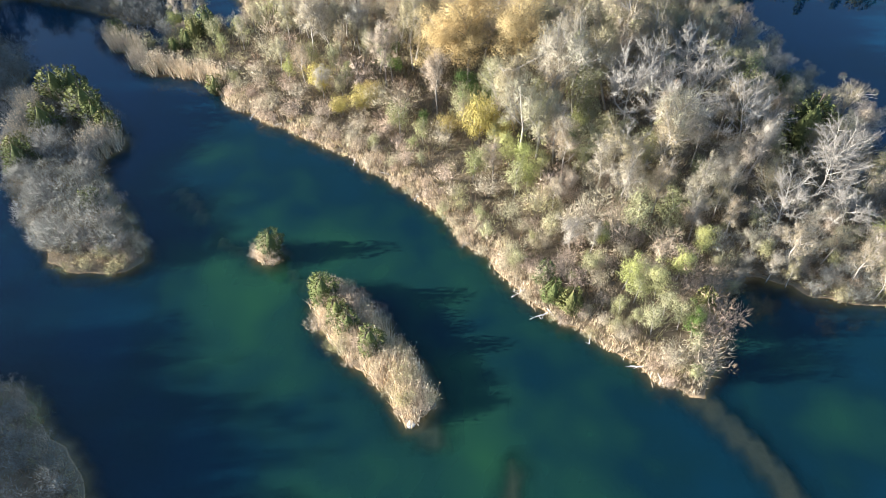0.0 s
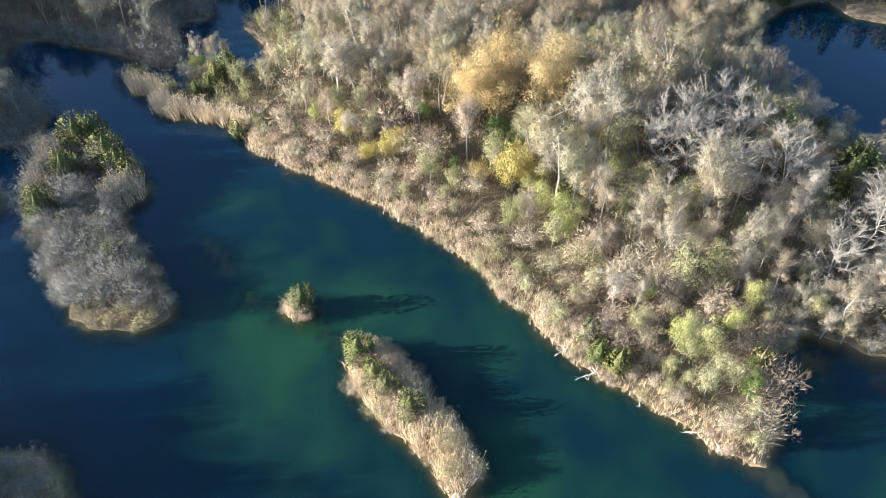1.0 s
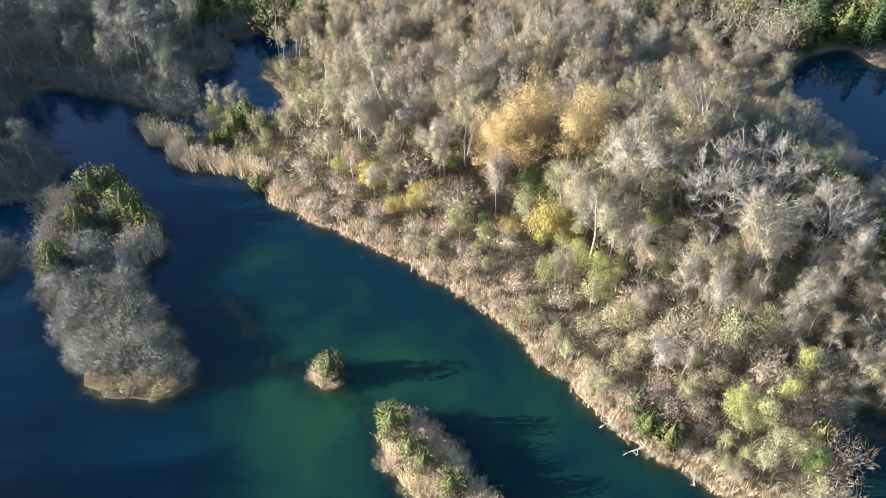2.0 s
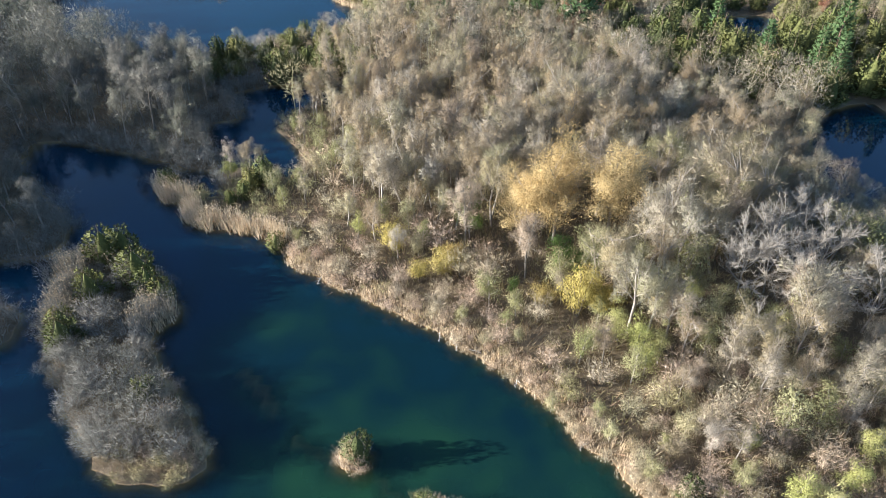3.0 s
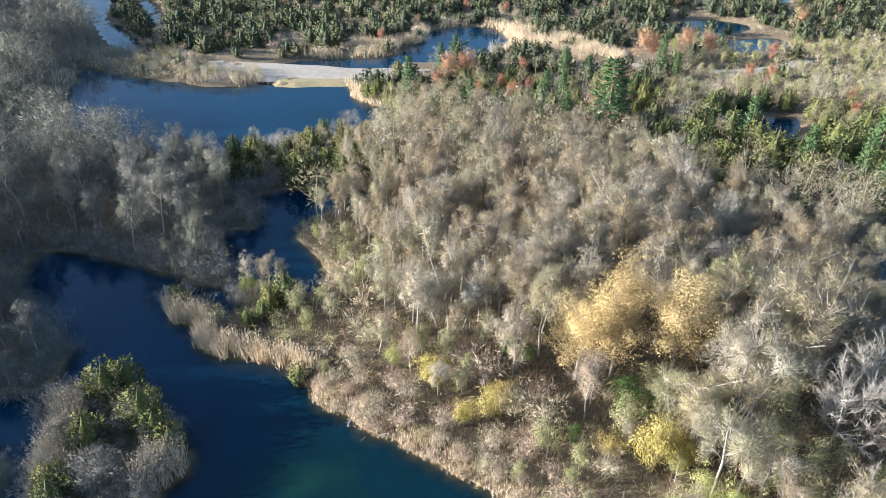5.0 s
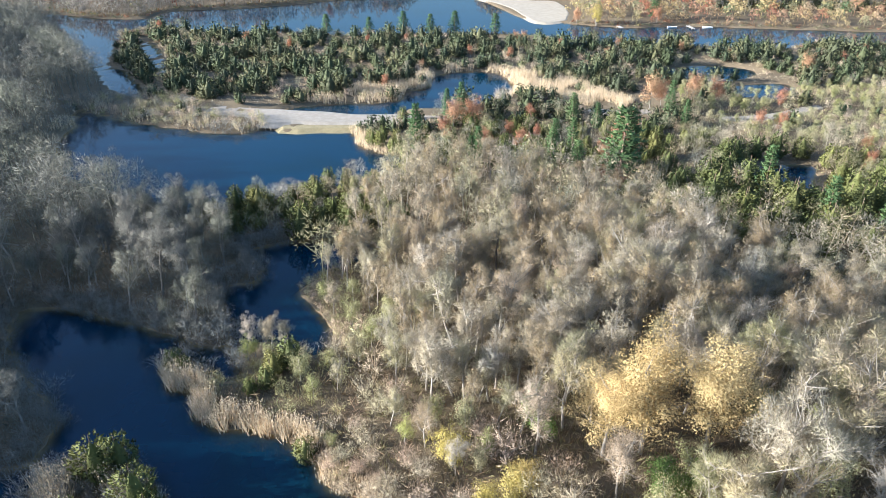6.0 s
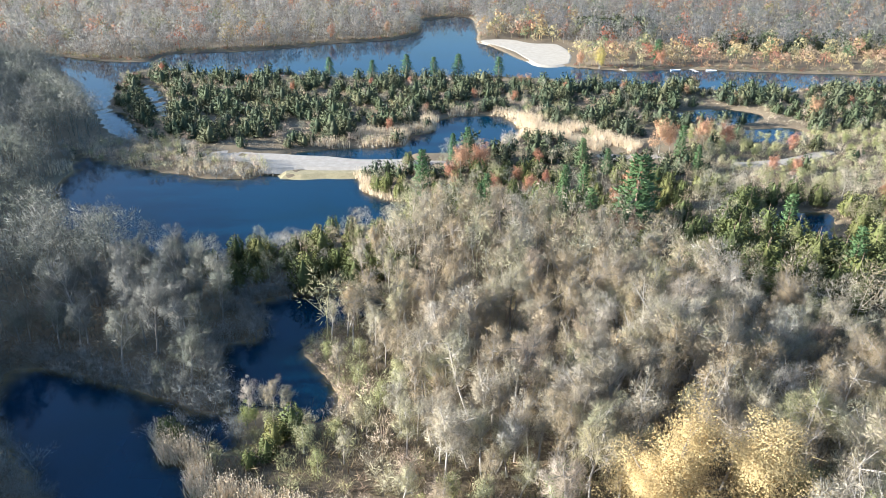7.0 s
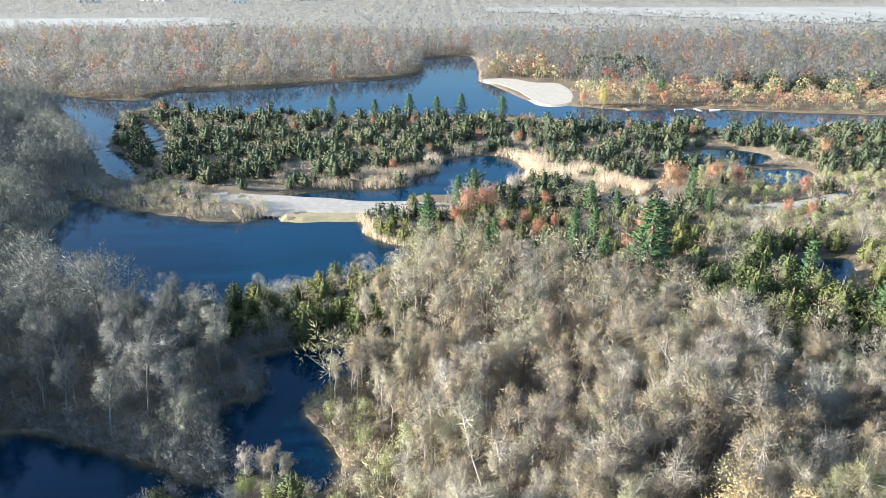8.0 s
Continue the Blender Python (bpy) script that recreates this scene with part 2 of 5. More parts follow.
M_GROUND, M_WATER = ground_material(), water_material()
M_GRAVEL = plain_material("pale_gravel", (0.27, 0.225, 0.165), (0.38, 0.32, 0.245), 0.6)
M_SAND = plain_material("beach_sand", (0.35, 0.285, 0.195), (0.44, 0.365, 0.26), 0.4)
M_FIELD = plain_material("stubble_field", (0.27, 0.235, 0.17), (0.38, 0.335, 0.255), 0.015)
M_TURF = plain_material("autumn_turf", (0.22, 0.175, 0.08), (0.33, 0.26, 0.13), 0.7)
M_LOG = plain_material("bleached_driftwood", (0.36, 0.31, 0.25), (0.62, 0.56, 0.48), 3.0)
M_WALL = plain_material("white_siding", (0.70, 0.70, 0.69), (0.80, 0.80, 0.79), 0.3, 0.6, 0.05)
M_ROOF = plain_material("grey_roofing", (0.16, 0.16, 0.17), (0.26, 0.26, 0.27), 0.5, 0.7, 0.1)


# ---- plan ----
def smooth_loop(points, steps=5):
    """A closed plan line through a few corner posts, rounded."""
    p = np.array(points, float)
    a, b, c, d = np.roll(p, 1, 0), p, np.roll(p, -1, 0), np.roll(p, -2, 0)
    out = []
    for s in np.arange(steps) / steps:
        out.append(0.5 * (2 * b + (c - a) * s + (2 * a - 5 * b + 4 * c - d) * s * s + (3 * b - 3 * c + d - a) * s ** 3))
    q = np.stack(out, 1).reshape(-1, 2)
    k = np.arange(len(q))
    wob = 0.28 * np.stack([np.sin(k * 1.7) + np.sin(k * 0.83 + 1), np.cos(k * 1.31) + np.sin(k * 0.57 + 2)], 1)
    return q + wob


def inside_depth(x, y, loop):
    """Distance to the loop's edge, positive inside it."""
    out = np.empty(len(x))
    a, b = loop, np.roll(loop, -1, 0)
    d = b - a
    dd = (d ** 2).sum(1) + 1e-9
    for i in range(0, len(x), 4000):
        px, py = x[i:i + 4000, None], y[i:i + 4000, None]
        s = np.clip(((px - a[:, 0]) * d[:, 0] + (py - a[:, 1]) * d[:, 1]) / dd, 0, 1)
        dist = np.sqrt(((px - a[:, 0] - s * d[:, 0]) ** 2 + (py - a[:, 1] - s * d[:, 1]) ** 2).min(1))
        cross = (a[:, 1] > py) != (b[:, 1] > py)
        xc = a[:, 0] + (py - a[:, 1]) * d[:, 0] / np.where(abs(d[:, 1]) < 1e-9, 1e-9, d[:, 1])
        odd = (cross & (px < xc)).sum(1) % 2 == 1
        out[i:i + 4000] = np.where(odd, dist, -dist)
    return out


WEST_SHORE = [(-55, 119.5), (-63, 123), (-72, 126), (-80, 129.7), (-89, 131), (-90, 125), (-81, 112), (-75, 106.5), (-71.8, 101), (-72.5, 96.5),
              (-82, 94), (-92, 88), (-97, 70), (-90, 52), (-68, 44), (-50, 40.5), (-45, 39.5), (-43, 36.2), (-39.5, 33.6), (-34.4, 28), (-27, 12), (-30, -30)]
SOUTH_SHORE = [(0, -62), (60, -72), (120, -40), (132, 20), (108, 46), (75, 49), (51.5, 50.6), (44.5, 52), (41, 54.4), (35, 55), (32.4, 53.5), (31.4, 49.6), (29.8, 43.3), (26.4, 38.9)]
PENINSULA_SHORE = [(22.5, 41), (17, 45.9), (11, 50.4), (6, 57.2), (2.2, 61.5), (0.2, 65.2), (-4.6, 70.8), (-9.1, 74.9), (-14.3, 78.7), (-19, 82.7), (-25, 86),
                   (-32.1, 91), (-35.6, 93.3), (-38.5, 98.5), (-42.7, 100.9), (-47.3, 101.8), (-52.7, 103.7), (-56, 109.6), (-59, 110.4), (-61.4, 113.6), (-60.6, 116.6), (-58.6, 116.4), (-57.3, 114.5), (-55.6, 113.4), (-52.3, 111.6), (-49.2, 111.3), (-48, 112.7), (-50.6, 114.6), (-52, 118.4), (-50, 121), (-46, 120.5), (-43, 118)]
CHANNEL_SHORE = [(-38.8, 118.5), (-38.5, 124.5), (-42, 129.5), (-45.5, 136.5), (-41.5, 141.5), (-35, 147.5), (-32.5, 150.5), (-37, 154), (-44, 156), (-52, 153.5), (-59, 150), (-55, 145), (-54, 139.5), (-58.5, 138), (-59, 133), (-55, 124)]
POND = [(-123, 208), (-126, 226), (-134, 243), (-120, 233.5), (-106, 226), (-89, 220), (-78, 218), (-70, 222), (-64, 218.5), (-54, 221), (-44.7, 219), (-43, 210), (-37.5, 204.5), (-27, 198),
        (-32, 190), (-41, 183.5), (-57, 176), (-72, 166), (-80, 168), (-95, 178), (-112, 188)]
INNER_POND = [(-70, 240), (-60, 236), (-49, 234), (-34, 234), (-30, 241), (-21.5, 243), (-11, 246), (4, 259), (4.5, 273), (1, 285), (-11, 287.5), (-22, 281), (-24.5, 267), (-32, 261), (-34, 250.5), (-46, 247.5), (-61, 244.5)]
FAR_LAKE_NORTH = [(-300, 420), (-227, 408), (-207, 398), (-184, 390), (-166, 392), (-161, 414), (-131, 420), (-103, 434), (-80, 450), (-51, 462), (-32, 492), (-34, 540), (-22, 560), (2, 570),
                  (4, 500), (2, 453), (8, 443), (24, 391), (41, 381), (72, 371), (93, 376), (116, 373), (164, 365), (240, 358)]
FAR_LAKE_SOUTH = [(300, 345), (230, 335), (146, 335), (123, 326), (78, 330), (45, 331), (33, 337), (24, 352), (-11, 356), (-58, 351), (-89, 357), (-107, 350), (-128, 356), (-150, 368), (-163, 360), (-158, 330), (-146, 296), (-138, 289),
                  (-126, 271), (-117, 255), (-129, 261), (-138, 275), (-159, 306), (-172, 320), (-192, 360), (-230, 385), (-300, 390)]
SLIT_POOL = [(-150, 343), (-140, 318), (-132, 302), (-123, 284), (-121, 287), (-129, 305), (-136, 322)]
EAST_LAKE = [(50, 104), (50, 113), (51, 118), (55, 124), (57, 132), (66, 141), (74, 144), (77, 137), (90, 130), (130, 120), (150, 90), (120, 70), (80, 66), (62, 69), (57.5, 74), (62, 78), (60, 86), (58, 96)]
POOL_A = [(63, 280), (67, 293), (86, 297.5), (97, 288), (88, 277), (74, 275)]
POOL_B = [(76, 262), (82, 269), (101, 271), (99, 258), (86, 252)]
# water standing in for a dark shadowed patch among the eastern cedars
SHADE_POOL = [(51, 183), (51.6, 189), (58, 193.5), (72, 194.5), (67.6, 181), (68.5, 171.7), (61.5, 166.5), (57, 168), (55.6, 176)]
SHRUB_ISLE = [(-70, 93), (-67.5, 90.5), (-67, 85.5), (-64.5, 78), (-61.7, 73.5), (-57.9, 68.3), (-54.7, 63.4), (-51.4, 59.9), (-47.9, 57.2), (-43.4, 56.6), (-39.9, 57.8), (-38.9, 60), (-42.5, 66), (-47, 71.6), (-51.5, 78), (-49, 82), (-50.4, 86), (-55, 91), (-62, 96.5)]
REED_ISLE = [(-16.3, 51), (-14.4, 47.5), (-12.1, 44.4), (-9.1, 41.7), (-6.4, 38.9), (-5.1, 36.2), (-4, 35.4), (-2.5, 36.6), (-1.9, 39.2), (-3.4, 42.8), (-5.9, 46.2), (-9.2, 50.2), (-12.8, 54), (-15.6, 53.8)]
REED_ISLET = [(-24.9, 59.6), (-23.3, 58.4), (-21.7, 58.7), (-21.8, 60.6), (-23.2, 61.4)]
WEST_ISLET = [(-70, 77), (-69.4, 79.6), (-71.6, 83.4), (-77, 86), (-81, 83), (-77, 77)]

LAKES = [smooth_loop(p) for p in (WEST_SHORE + SOUTH_SHORE + PENINSULA_SHORE + CHANNEL_SHORE, POND, INNER_POND, FAR_LAKE_NORTH + FAR_LAKE_SOUTH, SLIT_POOL, EAST_LAKE, POOL_A, POOL_B, SHADE_POOL)]
ISLES = [smooth_loop(p) for p in (SHRUB_ISLE, REED_ISLE, REED_ISLET, WEST_ISLET)]


def water_depth(x, y):
    """Distance from the shore, positive on the water, negative on land."""
    x, y = np.asarray(x, float), np.asarray(y, float)
    d = np.full(len(x), -1e6)
    for loop in LAKES:
        lo, hi = loop.min(0) - 60, loop.max(0) + 60
        near = (x > lo[0]) & (x < hi[0]) & (y > lo[1]) & (y < hi[1])
        if near.any():
            d[near] = np.maximum(d[near], inside_depth(x[near], y[near], loop))
    d = np.where(d < -1e5, -60, d)
    for loop in ISLES:
        lo, hi = loop.min(0) - 40, loop.max(0) + 40
        near = (x > lo[0]) & (x < hi[0]) & (y > lo[1]) & (y < hi[1])
        if near.any():
            d[near] = np.minimum(d[near], -inside_depth(x[near], y[near], loop))
    return d


def line_distance(x, y, points):
    best = np.full(np.shape(x), 1e9)
    for (ax, ay), (bx, by) in zip(points[:-1], points[1:]):
        dx, dy = bx - ax, by - ay
        s = np.clip(((x - ax) * dx + (y - ay) * dy) / (dx * dx + dy * dy), 0, 1)
        best = np.minimum(best, np.hypot(x - ax - s * dx, y - ay - s * dy))
    return best


SHOALS = [([(26, 39), (29.5, 34.5), (32, 30), (33.5, 25), (34, 18)], 1.7, 0.15), ([(6.3, 31), (5.6, 27), (4, 20)], 1.1, 0.16),
          ([(-30, 63), (-24, 58.5), (-20, 57.5), (-16.5, 53)], 1.0, 0.45), ([(-38, 73), (-35, 70), (-33, 66.5)], 1.2, 0.5), ([(-4, 36), (-1.5, 34.2)], 1.4, 0.16)]


def ground_height(x, y, d):
    roll = 0.35 * np.sin(x * 0.13 + 1) * np.sin(y * 0.11) + 0.2 * np.sin(x * 0.37 + y * 0.21) + 0.12 * np.sin(x * 0.9 - y * 0.7)
    land = np.minimum(-d * 0.45, 0.7) + np.clip(-d / 12, 0, 1) * (0.5 + roll)
    bed = -np.minimum(d * 0.7, 2.6) + 0.08 * np.sin(x * 0.8) * np.sin(y * 0.7 + 1)
    for line, wide, depth in SHOALS:
        w = np.clip(1.65 - 0.8 * line_distance(x, y, line) / wide, 0, 1)
        bed = np.maximum(bed, -depth - (1 - w) * 2.0 + 0.07 * np.sin(x * 2.1 + y) * np.sin(y * 1.7))
    far = np.clip((np.hypot(x, y - 200) - 700) / 1500, 0, 1)
    # an unseen wooded rise west of the lakes, its height set to cast shade
    foot = -150 - np.clip(y - 190, 0, 400) * 0.6
    ridge = np.clip((foot - x) / 55, 0, 1) * np.clip((x - foot + 270) / 80, 0, 1) * np.clip((y + 160) / 80, 0, 1) * np.clip((450 - y) / 70, 0, 1)
    land = land + (34 - 20 * np.clip((y - 138) / 22, 0, 1) + 10 * np.clip((y - 214) / 28, 0, 1)) * ridge * ridge * (3 - 2 * ridge)
    shelf = np.hypot((x - 27) / 34, (y - 420) / 52) < 1
    land = np.where(shelf, np.minimum(land, 0.45), land)
    return np.where(d < 0, land + 6 * far, bed)


def mesh_of(name, V, F, mat, tint=None, smooth=False, normals=None):
    me = bpy.data.meshes.new(name)
    V, F = np.ascontiguousarray(V, np.float32), np.ascontiguousarray(F, np.int32)
    k = F.shape[1]
    me.vertices.add(len(V))
    me.vertices.foreach_set("co", V.ravel())
    me.loops.add(F.size)
    me.loops.foreach_set("vertex_index", F.ravel())
    me.polygons.add(len(F))
    me.polygons.foreach_set("loop_start", np.arange(0, F.size, k, dtype=np.int32))
    if tint is not None:
        a = me.attributes.new("tint", "FLOAT", "POINT")
        a.data.foreach_set("value", np.ascontiguousarray(tint, np.float32))
    me.update(calc_edges=True)
    if smooth:
        me.shade_smooth()
    if normals is not None:
        me.shade_smooth()
        me.normals_split_custom_set_from_vertices(np.ascontiguousarray(normals, np.float32))
    if mat:
        me.materials.append(mat)
    return me


def grown_axis(lo, hi, fine, reach):
    mid = np.arange(lo, hi + fine / 2, fine)
    steps, s = [], fine
    while sum(steps) < reach:
        s *= 1.18
        steps.append(s)
    out = np.cumsum(steps)
    return np.concatenate([(lo - out)[::-1], mid, hi + out])


def axis_merge(coarse, lo, hi, fine):
    keep = coarse[(coarse < lo - fine) | (coarse > hi + fine)]
    return np.sort(np.concatenate([keep, np.arange(lo, hi + fine / 2, fine)]))


gx = axis_merge(grown_axis(-230, 260, 4.0, 4300), -84, 68, 1.5)
gy = axis_merge(grown_axis(-80, 600, 4.0, 4300), 20, 150, 1.5)
GX, GY = np.meshgrid(gx, gy)
fx, fy = GX.ravel(), GY.ravel()
GD = water_depth(fx, fy)
GZ = ground_height(fx, fy, GD)
nx, ny = len(gx), len(gy)
ii = (np.arange(ny - 1)[:, None] * nx + np.arange(nx - 1)).ravel()
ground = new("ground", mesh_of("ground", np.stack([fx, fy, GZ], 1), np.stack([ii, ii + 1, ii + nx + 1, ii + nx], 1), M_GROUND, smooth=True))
tagged(ground, "brown leaf-littered lake land with sandy banks and muddy lake bed", "ground", kind="structure")


def height_at(x, y):
    x, y = np.atleast_1d(np.asarray(x, float)), np.atleast_1d(np.asarray(y, float))
    return ground_height(x, y, water_depth(x, y))


wx, wy = gx[(gx > -335) & (gx < 325)], gy[(gy > -92) & (gy < 605)]
WX, WY = np.meshgrid(wx, wy)
WZ = GZ.reshape(ny, nx)[(gy > -92) & (gy < 605)][:, (gx > -335) & (gx < 325)]
wi = (np.arange(len(wy) - 1)[:, None] * len(wx) + np.arange(len(wx) - 1)).ravel()
water_me = mesh_of("water", np.stack([WX.ravel(), WY.ravel(), 0 * WX.ravel()], 1), np.stack([wi, wi + 1, wi + len(wx) + 1, wi + len(wx)], 1), M_WATER)
clearness = water_me.attributes.new("clearness", "FLOAT", "POINT")
clearness.data.foreach_set("value", np.exp(-1.5 * np.clip(-WZ, 0, 3)).ravel().astype(np.float32))
water = new("water", water_me)
tagged(water, "calm dark blue-green lake water with faint ripples", "water", kind="structure")


# ---- plant shapes ----
def unit(v):
    return v / (np.linalg.norm(v, axis=-1, keepdims=True) + 1e-9)


def tubes(P, Q, R0, R1, n=3):
    """Tapered open rods from P to Q."""
    P, Q = np.asarray(P, float), np.asarray(Q, float)
    d = unit(Q - P)
    side = unit(np.cross(d, np.where(abs(d[:, 2:3]) < 0.9, [[0, 0, 1.0]], [[1.0, 0, 0]])))
    other = np.cross(d, side)
    a = np.arange(n) * 2 * np.pi / n
    ring = side[:, None] * np.cos(a)[None, :, None] + other[:, None] * np.sin(a)[None, :, None]
    V = np.concatenate([P[:, None] + ring * np.asarray(R0)[:, None, None], Q[:, None] + ring * np.asarray(R1)[:, None, None]], 1).reshape(-1, 3)
    base = (np.arange(len(P)) * 2 * n)[:, None]
    k, k1 = np.arange(n), (np.arange(n) + 1) % n
    F = np.concatenate([np.stack([base + k, base + k1, base + n + k1], -1), np.stack([base + k, base + n + k1, base + n + k], -1)], 1).reshape(-1, 3)
    return V, F


def spikes(B, D, W, rng):
    """Thin blades: one long triangle each, from B along D."""
    D = np.asarray(D, float)
    side = unit(np.cross(D, rng.normal(size=D.shape))) * np.asarray(W)[:, None] * 0.5
    V = np.stack([B - side, B + side, B + D], 1).reshape(-1, 3)
    return V, np.arange(len(V)).reshape(-1, 3)


def sprays(B, D, W, N):
    """Fine twig sprays: a slender triangle each, from B along D, its broad side turned to N."""
    side = unit(np.cross(D, N)) * np.asarray(W)[:, None] * 0.5
    V = np.stack([B - side, B + side, B + D], 1).reshape(-1, 3)
    return V, np.arange(len(V)).reshape(-1, 3), np.repeat(unit(N), 3, 0)


def leaves(C, size, rng, N=None):
    """Small leaf sprays, turned every way, or roughly towards N."""
    face = unit(rng.normal(size=C.shape)) if N is None else unit(N + rng.normal(0, 0.35, C.shape))
    a = unit(np.cross(face, rng.normal(size=C.shape))) * np.asarray(size)[:, None]
    b = np.cross(face, unit(a)) * np.asarray(size)[:, None] * 0.7
    V = np.stack([C - a * 0.5 - b * 0.4, C + a * 0.6 - b * 0.2, C + b * 0.6], 1).reshape(-1, 3)
    F = np.arange(len(V)).reshape(-1, 3)
    return (V, F) if N is None else (V, F, np.repeat(unit(N), 3, 0))


def vertex_normals(V, F):
    face = np.cross(V[F[:, 1]] - V[F[:, 0]], V[F[:, 2]] - V[F[:, 0]])
    N = np.zeros_like(V)
    for k in range(3):
        np.add.at(N, F[:, k], face)
    return unit(N)


def joined(*parts):
    V, F, N, o = [], [], [], 0
    soft = any(len(p) > 2 for p in parts)
    for p in parts:
        v, f = np.asarray(p[0], float), p[1]
        V.append(v)
        F.append(f + o)
        if soft:
            N.append(p[2] if len(p) > 2 else vertex_normals(v, f))
        o += len(v)
    return (np.concatenate(V), np.concatenate(F), np.concatenate(N)) if soft else (np.concatenate(V), np.concatenate(F))


def limbs_of(rng, h, spread, count, low, rise):
    """Trunk and main limbs of a broad tree, and the limb paths for finer wood."""
    lean = rng.normal(0, 0.05, 2) * h
    top = np.array([lean[0], lean[1], h * 0.62])
    knee = top * 0.5 + np.array([*rng.normal(0, 0.02 * h, 2), 0])
    r = 0.013 * h
    P, Q, R0, R1 = [np.zeros(3), knee], [knee, top], [r, r * 0.75], [r * 0.75, r * 0.4]
    P[0] = np.array([0, 0, -0.3])
    paths = []
    for i in range(count):
        f = low + (1 - low) * (i + rng.random()) / count
        start = knee * (f / 0.5) if f < 0.5 else knee + (top - knee) * (f - 0.5) / 0.5
        a = i * 2.4 + rng.normal(0, 0.4)
        el = rise + 0.5 * f + rng.normal(0, 0.12)
        length = h * spread * (1.15 - 0.45 * f) * rng.uniform(0.8, 1.15)
        d1 = np.array([np.cos(a) * np.cos(el), np.sin(a) * np.cos(el), np.sin(el)])
        mid = start + d1 * length * 0.5
        d2 = unit(d1 + np.array([*rng.normal(0, 0.18, 2), 0.35]))
        end = mid + d2 * length * 0.55
        P += [start, mid]
        Q += [mid, end]
        R0 += [r * 0.42, r * 0.28]
        R1 += [r * 0.28, r * 0.1]
        paths.append((start, mid, end))
    return P, Q, R0, R1, paths


def lobe_twigs(rng, centres, radii, n, w, up=0.4, long=0.36, even=0.0):
    """Short twig tips that fan outward and upward from the rounded lobes of a crown."""
    C, R = np.asarray(centres), np.asarray(radii)
    k = np.repeat(np.arange(len(C)), n)
    d = unit(rng.normal(size=(len(k), 3)) + [0, 0, 0.3])
    r = R[k][:, None]
    B = C[k] + d * r * np.sqrt(rng.uniform(0.03, 0.62, (len(k), 1)))
    D = unit(d + rng.normal(0, 0.3, (len(k), 3)) + [0, 0, up]) * r * long * rng.uniform(0.5, 1.5, (len(k), 1))
    mid = C.mean(0) - [0, 0, 0.5 * np.ptp(C[:, 2])]
    N = unit(0.8 * d + 0.55 * unit(B - mid) + rng.normal(0, 0.14, D.shape))
    N = unit(N * (1 - even) + np.array([0, 0, 0.8]) * even)
    return sprays(B, D, w * rng.uniform(0.5, 1.5, len(k)), N)


def lobe_leaves(rng, centres, radii, n, size):
    C, R = np.asarray(centres), np.asarray(radii)
    k = np.repeat(np.arange(len(C)), n)
    d = unit(rng.normal(size=(len(k), 3)) + [0, 0, 0.2])
    P = C[k] + d * R[k][:, None] * np.sqrt(rng.uniform(0.1, 1.0, (len(k), 1))) * [1, 1, 0.85]
    mid = C.mean(0) - [0, 0, 0.4 * np.ptp(C[:, 2])]
    return leaves(P, size * rng.uniform(0.6, 1.35, len(k)), rng, unit(0.8 * d + 0.5 * unit(P - mid) + rng.normal(0, 0.2, P.shape)))


def crown_lobes(rng, paths, h, size):
    C, R = [], []
    for s, m, e in paths:
        C += [m + rng.normal(0, 0.02 * h, 3), e + rng.normal(0, 0.015 * h, 3), e * 0.6 + m * 0.4 + rng.normal(0, 0.045 * h, 3)]
        C += [e * 0.7 + m * 0.3 + rng.normal(0, 0.07 * h, 3), m * 0.7 + s * 0.3 + rng.normal(0, 0.05 * h, 3)]
        R += [h * size * rng.uniform(0.6, 1.2) for _ in range(5)]
    return np.array(C), np.array(R)


def bare_tree_shape(seed, h=15.0, spread=0.25, count=8, low=0.4, rise=0.6, n=140, w=0.036, size=0.08, up=0.45, rods_each=2):
    rng = np.random.default_rng(seed)
    P, Q, R0, R1, paths = limbs_of(rng, h, spread, count, low, rise)
    C, R = crown_lobes(rng, paths, h, size)
    rods = np.concatenate([C + rng.normal(0, 0.03 * h, C.shape) for _ in range(rods_each)])
    root = np.repeat(np.array([p[1] for p in paths]), 5, 0)
    root = np.concatenate([root] * rods_each)
    wood = joined(tubes(P, Q, np.array(R0), np.array(R1), 5), tubes(root, rods, np.full(len(rods), 0.0030 * h), np.full(len(rods), 0.0011 * h), 3))
    return wood, lobe_twigs(rng, C, R, n, w, up)


def mass_tree_shape(seed, h=15.0, lobes=13, n=38, w=0.09, wide=0.2):
    """A plain bare tree for the masses behind: thin stem, a few limbs, lobes of twigs."""
    rng = np.random.default_rng(seed)
    a = np.arange(lobes) * 2.4
    f = np.linspace(0.1, 1, lobes)
    C = np.stack([np.cos(a) * wide * h * (1.1 - 0.7 * f), np.sin(a) * wide * h * (1.1 - 0.7 * f), h * (0.45 + 0.42 * f)], 1) + rng.normal(0, 0.03 * h, (lobes, 3))
    stem = tubes([[0, 0, -0.3]] + [[0, 0, 0.4 * h]] * 4, [[0, 0, 0.45 * h]] + list(C[::3][:4]), [0.009 * h] + [0.005 * h] * 4, [0.006 * h] + [0.002 * h] * 4, 3)
    return joined(stem, lobe_twigs(rng, C, h * rng.uniform(0.09, 0.14, lobes), n, w, 0.5, 0.42))


